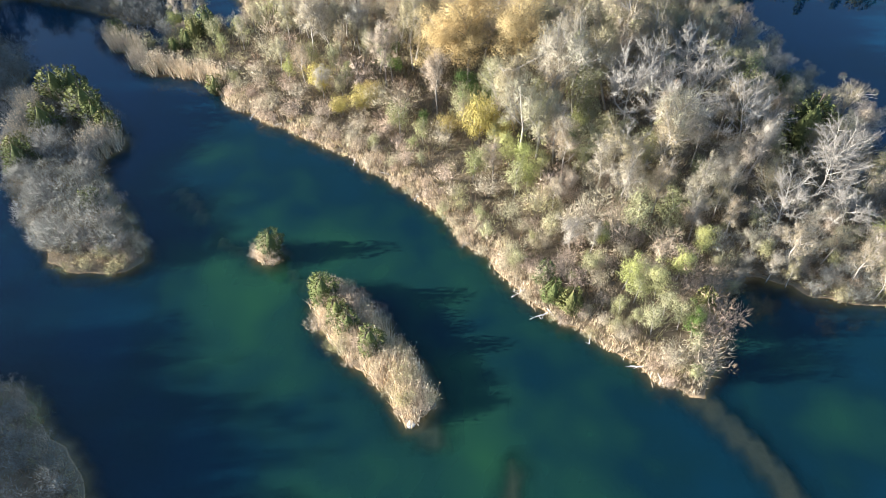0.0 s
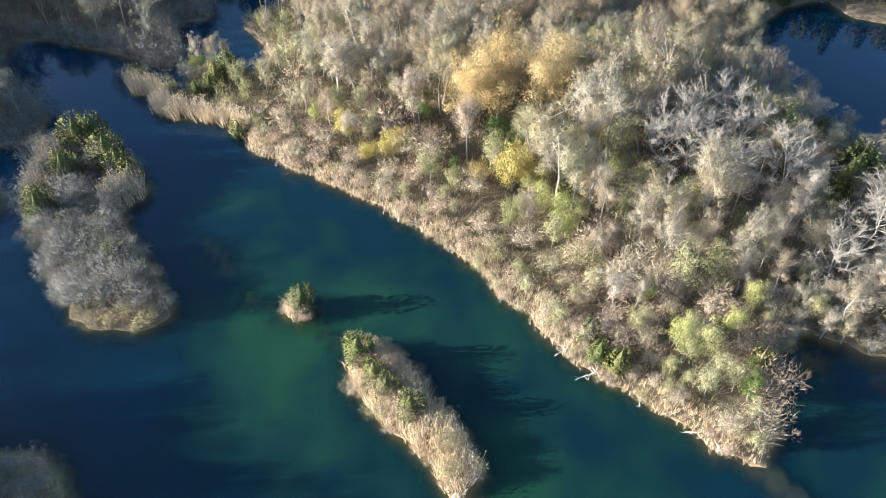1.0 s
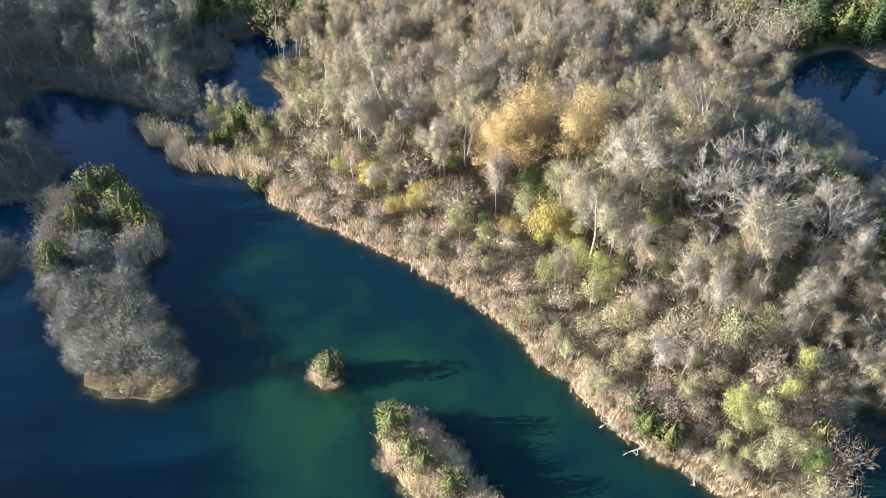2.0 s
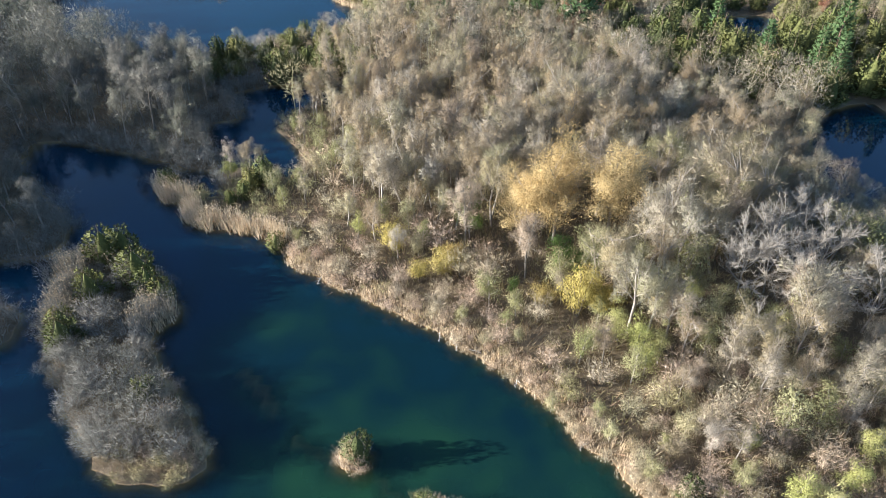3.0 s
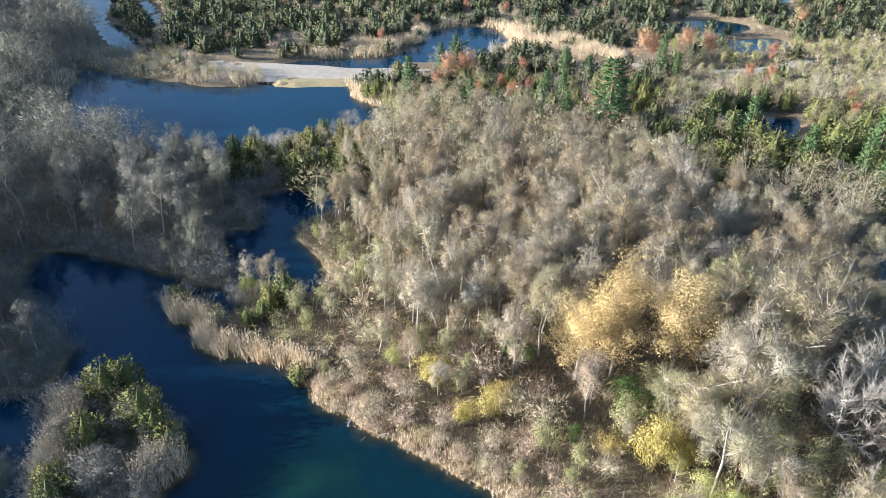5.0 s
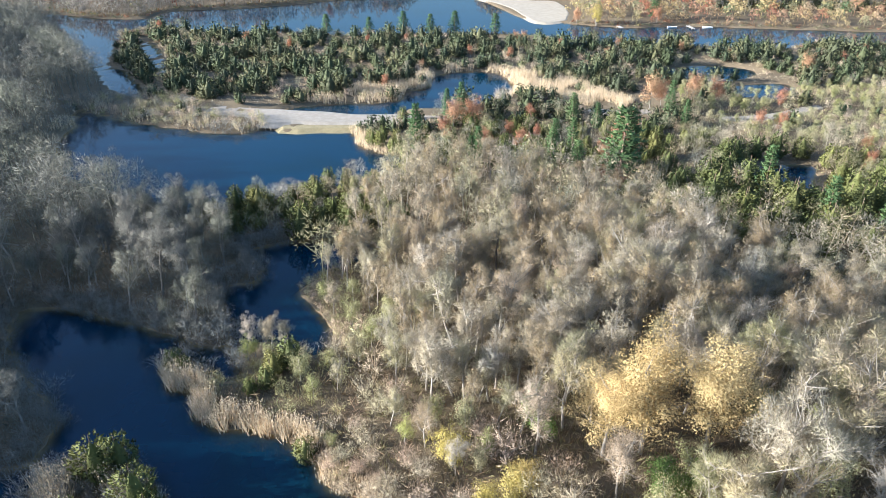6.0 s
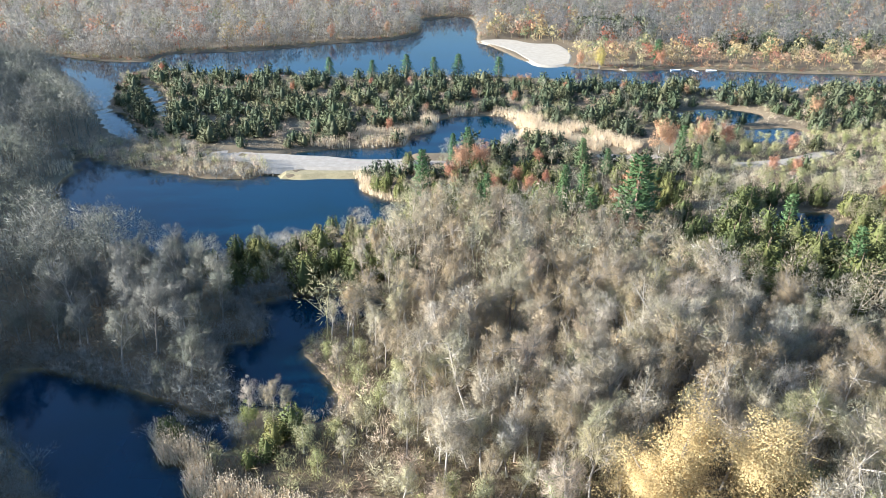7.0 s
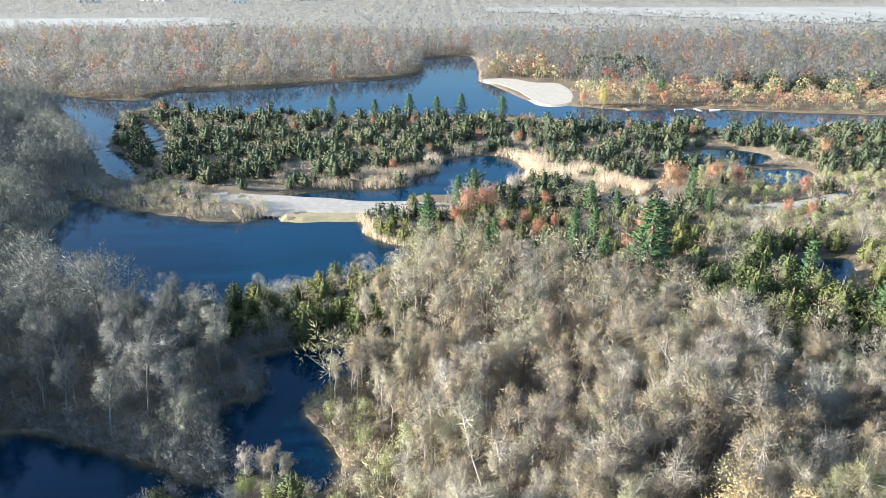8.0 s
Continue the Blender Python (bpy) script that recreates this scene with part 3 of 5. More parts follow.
def white_tree_shape(seed, h=13.0):
    """Wide crown of pale, much-branched bare limbs."""
    rng = np.random.default_rng(seed)
    P, Q, R0, R1, paths = limbs_of(rng, h, 0.38, 12, 0.28, 0.5)
    P, Q, R0, R1 = list(P), list(Q), [r * 0.7 for r in R0], [r * 0.8 for r in R1]
    B, D = [], []
    for s, m, e in paths:
        for j in range(13):
            f = 0.2 + 0.8 * (j + rng.random()) / 13
            p = s + (m - s) * f * 2 if f < 0.5 else m + (e - m) * (f - 0.5) * 2
            d = unit(unit(e - s) * 0.8 + rng.normal(0, 0.5, 3) + [0, 0, 0.25]) * h * rng.uniform(0.09, 0.17)
            P.append(p), Q.append(p + d), R0.append(0.026), R1.append(0.014)
            for _ in range(26):
                g = rng.uniform(0.2, 1.0)
                B.append(p + d * g)
                D.append(unit(unit(d) * 0.7 + rng.normal(0, 0.5, 3) + [0, 0, 0.25]) * h * rng.uniform(0.025, 0.07))
    B, D = np.array(B), np.array(D)
    N = unit(unit(B - [0, 0, 0.35 * h]) + rng.normal(0, 0.4, B.shape))
    return tubes(P, Q, np.array(R0), np.array(R1), 4), sprays(B, D, rng.uniform(0.025, 0.05, len(B)), N)


def leafy_tree_shape(seed, h=9.0, spread=0.24, count=7, n=26, leaf=0.42, size=0.13, low=0.25, twigs=9):
    rng = np.random.default_rng(seed)
    P, Q, R0, R1, paths = limbs_of(rng, h, spread, count, low, 0.5)
    C, R = crown_lobes(rng, paths, h, size)
    return tubes(P, Q, np.array(R0), np.array(R1), 5), joined(lobe_leaves(rng, C, R, n, leaf), lobe_twigs(rng, C, R * 1.1, twigs * 2, 0.05))


def shrub_shape(seed, h=4.0, wide=0.5, stems=12, n=96, w=0.036, leaf=0.0, up=0.55):
    rng = np.random.default_rng(seed)
    P, Q, C, R = [], [], [], []
    for i in range(stems):
        a, out = i * 2.4 + rng.normal(0, 0.3), wide * np.sqrt((i + 0.3) / stems)
        s = np.array([np.cos(a), np.sin(a), 0]) * 0.12 * h * out
        top = np.array([np.cos(a) * out * h, np.sin(a) * out * h, h * (0.82 - 0.75 * out ** 2) * rng.uniform(0.75, 1.12)])
        mid = (s + top) * 0.5 + np.array([0, 0, 0.1 * h])
        P += [s - np.array([0, 0, 0.15]), mid]
        Q += [mid, top]
        C.append(top), R.append(h * rng.uniform(0.2, 0.3))
        C.append(mid + rng.normal(0, 0.06 * h, 3)), R.append(h * rng.uniform(0.16, 0.22))
    m = len(P)
    C, R = np.array(C), np.array(R)
    wood = tubes(P, Q, np.full(m, 0.01 * h), np.full(m, 0.005 * h), 3)
    if leaf:
        return wood, joined(lobe_leaves(rng, C, R, n // 2, leaf), lobe_twigs(rng, C, R, 8, w, up))
    return wood, lobe_twigs(rng, C, R, n // 2 + 4, w, up, 0.5)


def clump_shape(seed, h=2.0, n=40, w=0.055):
    rng = np.random.default_rng(seed)
    d = unit(rng.normal(size=(n, 3)) * [1, 1, 0.6] + [0, 0, 0.5])
    d[:, 2] = abs(d[:, 2])
    B = d * rng.uniform(0.1, 0.75, (n, 1)) * h * [0.8, 0.8, 0.75] - [0, 0, 0.1]
    return sprays(B, unit(d + rng.normal(0, 0.3, (n, 3)) + [0, 0, 0.5]) * h * rng.uniform(0.18, 0.4, (n, 1)), np.full(n, w * 1.3), unit(d + rng.normal(0, 0.25, d.shape)))


def cedar_shape(seed, h=5.0, wide=0.26, tufts=1300, fine=0.58, blunt=0.46):
    rng = np.random.default_rng(seed)
    f = 0.04 + 0.96 * (1 - np.sqrt(1 - rng.random(tufts) * 0.985))
    a = rng.random(tufts) * 2 * np.pi
    lobes = 1 + 0.2 * np.sin(a * 3 + seed) + 0.2 * np.sin(f * 15 + a * 2 + seed)
    r = h * wide * np.minimum(1, 1.9 * f + 0.45) * (1 - f) ** blunt * lobes * np.sqrt(rng.uniform(0.5, 1.05, tufts))
    B = np.stack([np.cos(a) * r, np.sin(a) * r, f * h * 0.97], 1)
    D = unit(np.stack([np.cos(a), np.sin(a), rng.uniform(0.2, 1.1, tufts)], 1) + rng.normal(0, 0.3, (tufts, 3)))
    L = h * 0.1 * fine * rng.uniform(0.6, 1.4, tufts) * (1.1 - 0.4 * f)
    N = unit(np.stack([np.cos(a), np.sin(a), np.full(tufts, 0.6)], 1) + rng.normal(0, 0.25, (tufts, 3)))
    rings = np.array([[0.08, 0.34], [0.3, 0.4], [0.55, 0.26], [0.76, 0.02]])
    ang = np.arange(7) * 2 * np.pi / 7
    core_v = np.array([[np.cos(t) * h * wide * q * (1 + 0.2 * np.sin(3 * t + seed + 5 * p)), np.sin(t) * h * wide * q * (1 + 0.2 * np.cos(2 * t + seed * 2 + 7 * p)), (p + 0.05 * np.sin(2 * t + seed + 9 * q)) * h] for p, q in rings for t in ang])
    core_f = np.array([f for k in range(3) for i in range(7) for f in ((k * 7 + i, k * 7 + (i + 1) % 7, k * 7 + 7 + (i + 1) % 7), (k * 7 + i, k * 7 + 7 + (i + 1) % 7, k * 7 + 7 + i))])
    wood = tubes([[0, 0, -0.3], [0, 0, h * 0.5]], [[0, 0, h * 0.5], [0, 0, h * 0.95]], [0.02 * h, 0.013 * h], [0.013 * h, 0.003 * h], 5)
    return wood, joined(sprays(B, D * L[:, None], np.full(tufts, 0.07 * h * fine), N), (core_v, core_f))


def pine_shape(seed, h=14.0, tiers=13, wide=0.21, per=6, tufts=19):
    rng = np.random.default_rng(seed)
    P, Q, B, D = [], [], [], []
    for i in range(tiers):
        f = 0.16 + 0.8 * i / (tiers - 1)
        reach = h * wide * (1 - f) ** 0.7 * min(1, 0.5 + 1.6 * f) + 0.35
        for j in range(per):
            a = j * 2 * np.pi / per + i * 0.9 + rng.normal(0, 0.18)
            rr = reach * rng.uniform(0.65, 1.15)
            s = np.array([0, 0, f * h])
            e = s + np.array([np.cos(a) * rr, np.sin(a) * rr, rr * (0.05 + 0.45 * f)])
            P.append(s)
            Q.append(e)
            for k in range(tufts):
                g = 0.3 + 0.72 * k / tufts
                B.append(s + (e - s) * g + rng.normal(0, 0.09 * rr, 3) * [1, 1, 0.4])
                D.append(unit((e - s) / rr * 0.7 + rng.normal(0, 0.5, 3) + [0, 0, 0.35]) * h * 0.048 * rng.uniform(0.7, 1.4))
    P, Q = np.array(P), np.array(Q)
    wood = joined(tubes([[0, 0, -0.3], [0, 0, h * 0.5]], [[0, 0, h * 0.5], [0, 0, h]], [0.013 * h, 0.009 * h], [0.009 * h, 0.001 * h], 6),
                  tubes(P, Q, np.full(len(P), 0.003 * h), np.full(len(P), 0.001 * h), 3))
    B, D = np.array(B), np.array(D)
    N = unit(unit(B * [1, 1, 0]) + rng.normal(0, 0.3, B.shape) + [0, 0, 0.8])
    return wood, sprays(B, D, np.full(len(B), 0.02 * h), N)


# ---- planting ----
def part(name, me, parent, label=""):
    ob = new(name, me)
    ob.parent = parent
    if label:
        ob["label"] = label
    return ob


def plant_thing(name, wood, crown, bark, leafage, label, category, group, names=("trunk", "crown")):
    root = new(name)
    tagged(root, label, category, group)
    part(names[0], mesh_of(names[0], *wood, bark, smooth=True), root)
    part(names[1], mesh_of(names[1], *crown[:2], leafage, normals=crown[2] if len(crown) > 2 else None), root)
    return root


class Kind:
    """One kind of plant: its shapes, its looks, and the plants that stand singly."""

    def __init__(self, name, shapes, height, bark, leafage, label, category, group, names=("trunk", "crown")):
        self.height, self.shapes, self.used = height, shapes, [0] * len(shapes)
        self.roots = [plant_thing(name, w, c, bark, leafage, label, category, group, names) for w, c in shapes]

    def put(self, x, y, z, tall, turn, k, wide=1.0):
        s = tall / self.height
        m = Matrix.Translation((x, y, z)) @ Matrix.Rotation(turn, 4, "Z") @ Matrix.Diagonal((s * wide, s * wide, s, 1))
        k = k % len(self.roots)
        if not self.used[k]:
            self.roots[k].matrix_basis = m
            ob = self.roots[k]
        else:
            ob = copy_thing(self.roots[k], m)
            ob.matrix_basis = m
        self.used[k] += 1
        return ob

    def tidy(self):
        for n, r in zip(self.used, self.roots):
            if not n:
                for o in (*r.children_recursive, r):
                    bpy.data.objects.remove(o)


def merged(shapes, X, Y, Z, tall, height, rng, tint, wide=1.0):
    """Many plants in one mesh: shapes turned, scaled and set down."""
    Vs, Fs, Ts, Ns, o = [], [], [], [], 0
    pick = rng.integers(0, len(shapes), len(X))
    for k, (V, F, *N) in enumerate(shapes):
        s = pick == k
        n = int(s.sum())
        if not n:
            continue
        a = rng.random(n) * 2 * np.pi
        sc = (tall[s] / height)[:, None]
        ww = wide if np.isscalar(wide) else wide[s][:, None]
        x = (V[None, :, 0] * np.cos(a)[:, None] - V[None, :, 1] * np.sin(a)[:, None]) * sc * ww + X[s][:, None]
        y = (V[None, :, 0] * np.sin(a)[:, None] + V[None, :, 1] * np.cos(a)[:, None]) * sc * ww + Y[s][:, None]
        z = V[None, :, 2] * sc + Z[s][:, None]
        Vs.append(np.stack([x, y, z], -1).reshape(-1, 3))
        Fs.append((F[None] + (np.arange(n) * len(V))[:, None, None]).reshape(-1, 3) + o)
        Ts.append(np.repeat(tint[s], len(V)))
        if N:
            p, q, r = N[0].T
            Ns.append(np.stack([p * np.cos(a)[:, None] - q * np.sin(a)[:, None], p * np.sin(a)[:, None] + q * np.cos(a)[:, None], np.broadcast_to(r, (n, len(r)))], -1).reshape(-1, 3))
        o += n * len(V)
    return np.concatenate(Vs), np.concatenate(Fs), np.concatenate(Ts), np.concatenate(Ns) if Ns else None


def stuff(name, shapes, X, Y, Z, tall, height, mat, label, category, seed, wide=1.0):
    if len(X) == 0:
        return None
    rng = np.random.default_rng(seed)
    V, F, T, N = merged(shapes, np.asarray(X), np.asarray(Y), np.asarray(Z), np.asarray(tall), height, rng, rng.random(len(X)), wide)
    return tagged(new(name, mesh_of(name, V, F, mat, T, normals=N)), label, category, kind="stuff")


def scatter(x0, x1, y0, y1, gap, seed):
    rng = np.random.default_rng(seed)
    X, Y = np.meshgrid(np.arange(x0, x1, gap, dtype=float), np.arange(y0, y1, gap * 0.87))
    X[1::2] += gap / 2
    X, Y = X.ravel() + rng.uniform(-0.42, 0.42, X.size) * gap, Y.ravel() + rng.uniform(-0.42, 0.42, X.size) * gap
    return X, Y


def in_loop(X, Y, loop):
    return inside_depth(X, Y, np.array(loop, float)) > 0


STEMS = ("stem_clump", "crown")
BARE = Kind("bare_tree", [bare_tree_shape(s, spread=sp) for s, sp in ((1, 0.23), (2, 0.27), (3, 0.21), (4, 0.25))], 15.0, BARK, M_GREY,
            "leafless grey-beige broad tree standing in the lakeside wood", "tree", "bare trees of the wood")
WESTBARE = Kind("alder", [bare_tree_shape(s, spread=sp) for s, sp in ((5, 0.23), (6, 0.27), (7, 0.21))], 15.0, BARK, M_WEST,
                "leafless grey-green tree on the western shore, its twigs darkened for shade", "tree", "trees of the western shore")
SLIM = Kind("slim_tree", [bare_tree_shape(s, spread=0.17, count=8, low=0.5, rise=0.85, n=72, w=0.042, size=0.072, up=0.7) for s in (11, 12, 13)], 15.0, BARK, M_BROWN,
            "slender leafless tan-brown tree in the dense wood", "tree", "slim trees of the wood")
PALE = Kind("white_tree", [white_tree_shape(s) for s in (21, 22, 23)], 13.0, BARK_PALE, M_WHITE,
            "leafless tree with bleached white limbs and twigs", "tree", "white-limbed trees")
SHRUB = Kind("bare_shrub", [shrub_shape(s, wide=w) for s, w in ((31, 0.5), (32, 0.6), (33, 0.45))], 4.0, BARK_SHRUB, M_SHRUB,
             "leafless pinkish-tan lakeside shrub of many thin stems", "shrub", "bare lakeside shrubs", STEMS)
GREYSHRUB = Kind("grey_shrub", [shrub_shape(s, wide=w) for s, w in ((34, 0.55), (35, 0.5))], 4.0, BARK_SHRUB, M_BRUSH,
                 "leafless grey shrub of many thin stems", "shrub", "grey shrubs of the islands", STEMS)
OLIVES = Kind("olive_tree", [leafy_tree_shape(s, n=42, leaf=0.19, twigs=8) for s in (41, 42, 43)], 9.0, BARK, M_OLIVE,
              "small tree with thinning olive-green autumn leaves", "tree", "olive-green trees")
LIMES = Kind("lime_green_tree", [leafy_tree_shape(s, n=80, leaf=0.17, twigs=8) for s in (44, 45)], 9.0, BARK, M_LIME,
             "small tree in bright yellow-green leaf", "tree", "yellow-green trees")
GREENS = Kind("green_tree", [leafy_tree_shape(s, n=80, leaf=0.19) for s in (46, 47)], 9.0, BARK, M_GREEN,
              "small dense tree still in deep green leaf", "tree", "green trees")
GOLDS = Kind("gold_tree", [leafy_tree_shape(s, h=16.0, spread=0.25, count=12, n=300, leaf=0.125, size=0.1, low=0.35) for s in (51, 52)], 16.0, BARK, M_GOLD,
             "tall tree in full golden autumn leaf", "tree", "golden trees of the wood")
YELLOWS = Kind("yellow_shrub", [shrub_shape(s, wide=0.42, leaf=0.14, n=300) for s in (61, 62)], 4.0, BARK, M_YELLOW,
               "shrub with bright yellow autumn leaves", "shrub", "yellow shrubs", STEMS)
RUSTS = Kind("rust_tree", [leafy_tree_shape(s, n=56, leaf=0.25, size=0.16, spread=0.3) for s in (71, 72)], 9.0, BARK, M_RUST,
             "broad tree in rust-red autumn leaf", "tree", "rust-red trees")
CEDARS = Kind("cedar", [cedar_shape(s, wide=w) for s, w in ((81, 0.34), (82, 0.40), (83, 0.30))], 5.0, BARK_RED, M_CEDAR,
              "dark green conical cedar with dense upright foliage", "cedar", "cedars of the lakeland")
PINES = Kind("pine", [pine_shape(s) for s in (91, 92)], 14.0, BARK_RED, M_PINE,
             "tall green pine with tiered branches of needles", "pine", "pines by the pond")
KINDS = [BARE, WESTBARE, SLIM, PALE, SHRUB, GREYSHRUB, OLIVES, LIMES, GREENS, GOLDS, YELLOWS, RUSTS, CEDARS, PINES]

WOOD = [(-66, 108), (-36, 92), (27, 36), (34, 52), (115, 44), (118, 74), (60, 72), (64, 104), (53, 122), (60, 138), (34, 150), (14, 172), (-10, 186), (-30, 188), (-34, 160), (-47, 148), (-37, 118)]
WEST_WOODS = [(-54, 118), (-90, 132), (-72, 98), (-100, 92), (-200, 100), (-330, 400), (-196, 366), (-174, 322), (-160, 306), (-134, 264), (-128, 250), (-126, 205), (-75, 162), (-60, 150)]
ISTHMUS = [(-75, 164), (-62, 150), (-36, 154), (-28, 160), (-26, 192), (-58, 177)]
POINT = [(-46, 222), (-44, 205), (-26, 192), (20, 168), (40, 196), (60, 236), (20, 240), (-26, 232)]
SPIT = [(-118, 252), (-90, 242), (-30, 245), (0, 240), (30, 250), (60, 262), (160, 262), (260, 290), (260, 345), (30, 336), (-120, 358), (-165, 372), (-160, 320)]
MIXED = [(14, 172), (34, 150), (62, 140), (80, 140), (140, 130), (300, 200), (300, 300), (160, 262), (60, 262), (40, 196)]

# golden, yellow, green and white trees that stand out in the wood: x, y, height
FEATURES = [
    (GOLDS, [(3.4, 96.6, 20.5), (11.4, 96.4, 20.5), (-1.6, 96, 16.0)]),
    (PALE, [(30.9, 85.4, 15.5), (26.5, 84.2, 14), (36.8, 92.5, 13), (32.6, 79.9, 13.5), (37.7, 86.2, 14), (48.1, 67.5, 12.5), (52, 70.5, 11), (41.8, 61.8, 10.5), (40.1, 77.3, 13.5), (48.6, 61.4, 9.5), (25, 73.5, 9), (-2, 237.8, 8)]),
    (YELLOWS, [(0, 82.5, 4), (4.4, 80.8, 8.6), (15.4, 81.3, 5), (-20.4, 94.9, 5), (-16.4, 88.2, 3.6), (-13, 89.3, 4.6), (-11.5, 90.5, 4), (6.5, 82, 5), (7.6, 80.5, 4.5), (56, 375.5, 10)]),
    (GREENS, [(-3.7, 84.6, 4), (3, 88.6, 9.5), (8.2, 89.1, 7), (27.2, 45.9, 5.5), (-9, 98.2, 10), (6, 88, 6.5), (17.5, 77, 6)]),
    (LIMES, [(24.2, 51.5, 7.2), (27.6, 54.5, 6.5), (-49.6, 115.4, 4.6), (-48.8, 116.4, 4.0), (20.7, 52.9, 7), (18.5, 81.2, 8), (27.4, 73.4, 9), (31.1, 58.3, 6.5), (8.7, 75.5, 7.5), (10.7, 70.3, 6.5), (12.8, 72, 6.5), (10.1, 73.2, 8), (51.7, 58, 8), (13.2, 82.7, 9), (20.7, 91.1, 12), (19, 59.3, 5), (-26, 98, 5)]),
    (OLIVES, [(25.8, 46.8, 6), (21.6, 50.8, 6.2), (26.6, 43.4, 4.4), (16.5, 55, 5), (-0.8, 66.1, 4), (4.9, 61.4, 4.6), (22.7, 46.3, 6), (24.5, 48.5, 5.5), (-45.6, 114.3, 5.5), (44.5, 87.8, 12), (19.5, 49, 4.5)]),
    (CEDARS, [(14.1, 50, 4.6), (12.2, 51.5, 4), (-42.9, 113.6, 6.5), (-45, 112.2, 5), (51.2, 79.4, 10), (53, 82, 8), (-58.2, 112.8, 3.8), (-59.9, 114, 4.2), (-47.5, 108, 3.4), (-45.5, 109.5, 4.2), (-38.2, 97.2, 4.2), (29.2, 49.5, 5)]),
    (CEDARS, [(-36.3, 205.9, 5.5), (-38.5, 207.5, 5), (-33, 203, 5), (-29.5, 200.5, 5.5), (-21.2, 193.2, 5.5), (-17.5, 195, 4.5), (-31.3, 227.5, 5), (-48.6, 155.5, 8.5), (-45, 159, 6)]),
    (CEDARS, [(35.7, 164.5, 10), (41, 159.8, 9), (45.5, 154.3, 9), (49.9, 151, 8), (37.9, 167.4, 11), (55, 150, 8), (48, 176, 9.5), (52, 170.5, 9.5), (53.8, 165.5, 9), (58.5, 163.5, 8), (63.5, 162.5, 8.5), (47, 183, 10), (48.5, 190, 9), (44.5, 179, 9), (68, 164.5, 9), (50, 164, 8), (54, 196.5, 7), (59.5, 197.5, 7.5), (65, 198, 8), (71, 197.5, 7), (75, 191, 7.5), (73, 182, 7), (-5, 194, 6.5), (4, 197, 7), (8, 193, 6)]),
    (PINES, [(-26.9, 200, 13.5), (-11.5, 192.5, 10), (12.1, 196.1, 10.5), (20.5, 180.6, 18), (23.5, 183, 13), (56.5, 157, 12), (75, 163, 15), (5, 350, 9), (-13, 352, 10), (-24, 349, 9), (-36, 350, 10), (-70, 348, 9), (-51, 347, 8), (87, 386, 11)]),
    (RUSTS, [(86, 378, 9), (47, 379, 9), (-84, 456, 10), (-52, 470, 10), (-16.9, 216.6, 10.5), (-11.3, 218.9, 10.5), (43.9, 238.8, 12.5), (48, 241, 9), (58, 243, 10.5), (66, 244, 9), (25.5, 195, 14), (110.6, 277.8, 10), (83.3, 322.8, 7), (15.8, 331.5, 6), (48, 127, 8), (-20, 213, 6), (0, 205, 6)]),
    (BARE, [(-50.2, 118.8, 7), (-46.8, 118, 7.5), (-44.6, 117.2, 7)]),
]
taken = []
frng = np.random.default_rng(5)
for kind, rows in FEATURES:
    for i, (x, y, tall) in enumerate(rows):
        wide = 1.6 if kind is PINES and (y > 300 or tall > 16) else 1.25 if kind in (GOLDS, PALE) else 0.6 if kind is YELLOWS and tall > 8 else 1.0
        kind.put(x, y, height_at(x, y)[0], tall, frng.random() * 6.28, i, wide)
        taken.append((x, y, (0.27 if kind is GOLDS else 0.16) * tall + 0.9))


def free(X, Y):
    ok = np.ones(len(X), bool)
    for x, y, r in taken:
        ok &= np.hypot(X - x, Y - y) > r
    return ok


CAUSEWAY_CLEAR = [(-22, 223), (-22, 234), (-60, 238.5), (-92, 242), (-92, 237), (-72, 228), (-67, 218)]
PARK_CLEAR = [(23, 228), (45, 229), (45, 238), (23, 239)]
EAST_CLEAR = [(62, 222), (76, 223.5), (99, 234), (98, 242), (84, 236), (62, 231)]
REED_BEDS = [[(4, 275), (8, 285), (20, 273), (42, 247), (36, 238), (18, 246), (6, 257)], [(-52, 263), (-32, 268), (-23.5, 273), (-23, 266), (-33, 257), (-50, 253)]]


def sow(zone, gap, seed, rules, box, margin=1.0):
    """Plants over a zone on a shaken grid; rules(x, y, shore, dice) names kind and height, or None."""
    X, Y = scatter(*box, gap, seed)
    s = in_loop(X, Y, zone)
    X, Y = X[s], Y[s]
    d = -water_depth(X, Y)
    s = (d > margin) & free(X, Y) & (abs(X + 20) < 0.74 * Y + 45)
    for bed in REED_BEDS:
        s &= ~(in_loop(X, Y, bed) & (np.sin(X * 0.41 + Y * 0.2) + np.sin(Y * 0.35 - X * 0.15) > -0.95))
    s &= ~(in_loop(X, Y, CAUSEWAY_CLEAR) | in_loop(X, Y, PARK_CLEAR) | in_loop(X, Y, EAST_CLEAR))
    X, Y, d = X[s], Y[s], d[s]
    Z = ground_height(X, Y, -d)
    rng = np.random.default_rng(seed + 1000)
    for x, y, z, w in zip(X, Y, Z, d):
        got = rules(x, y, w, rng.random(4))
        if got:
            wish.append((got[0], x, y, z, got[1] * (rng.uniform(0.6, 1.3) if got[0] is CEDARS else rng.uniform(0.8, 1.2)), rng.random() * 6.28, int(rng.integers(0, 99))))


wish = []


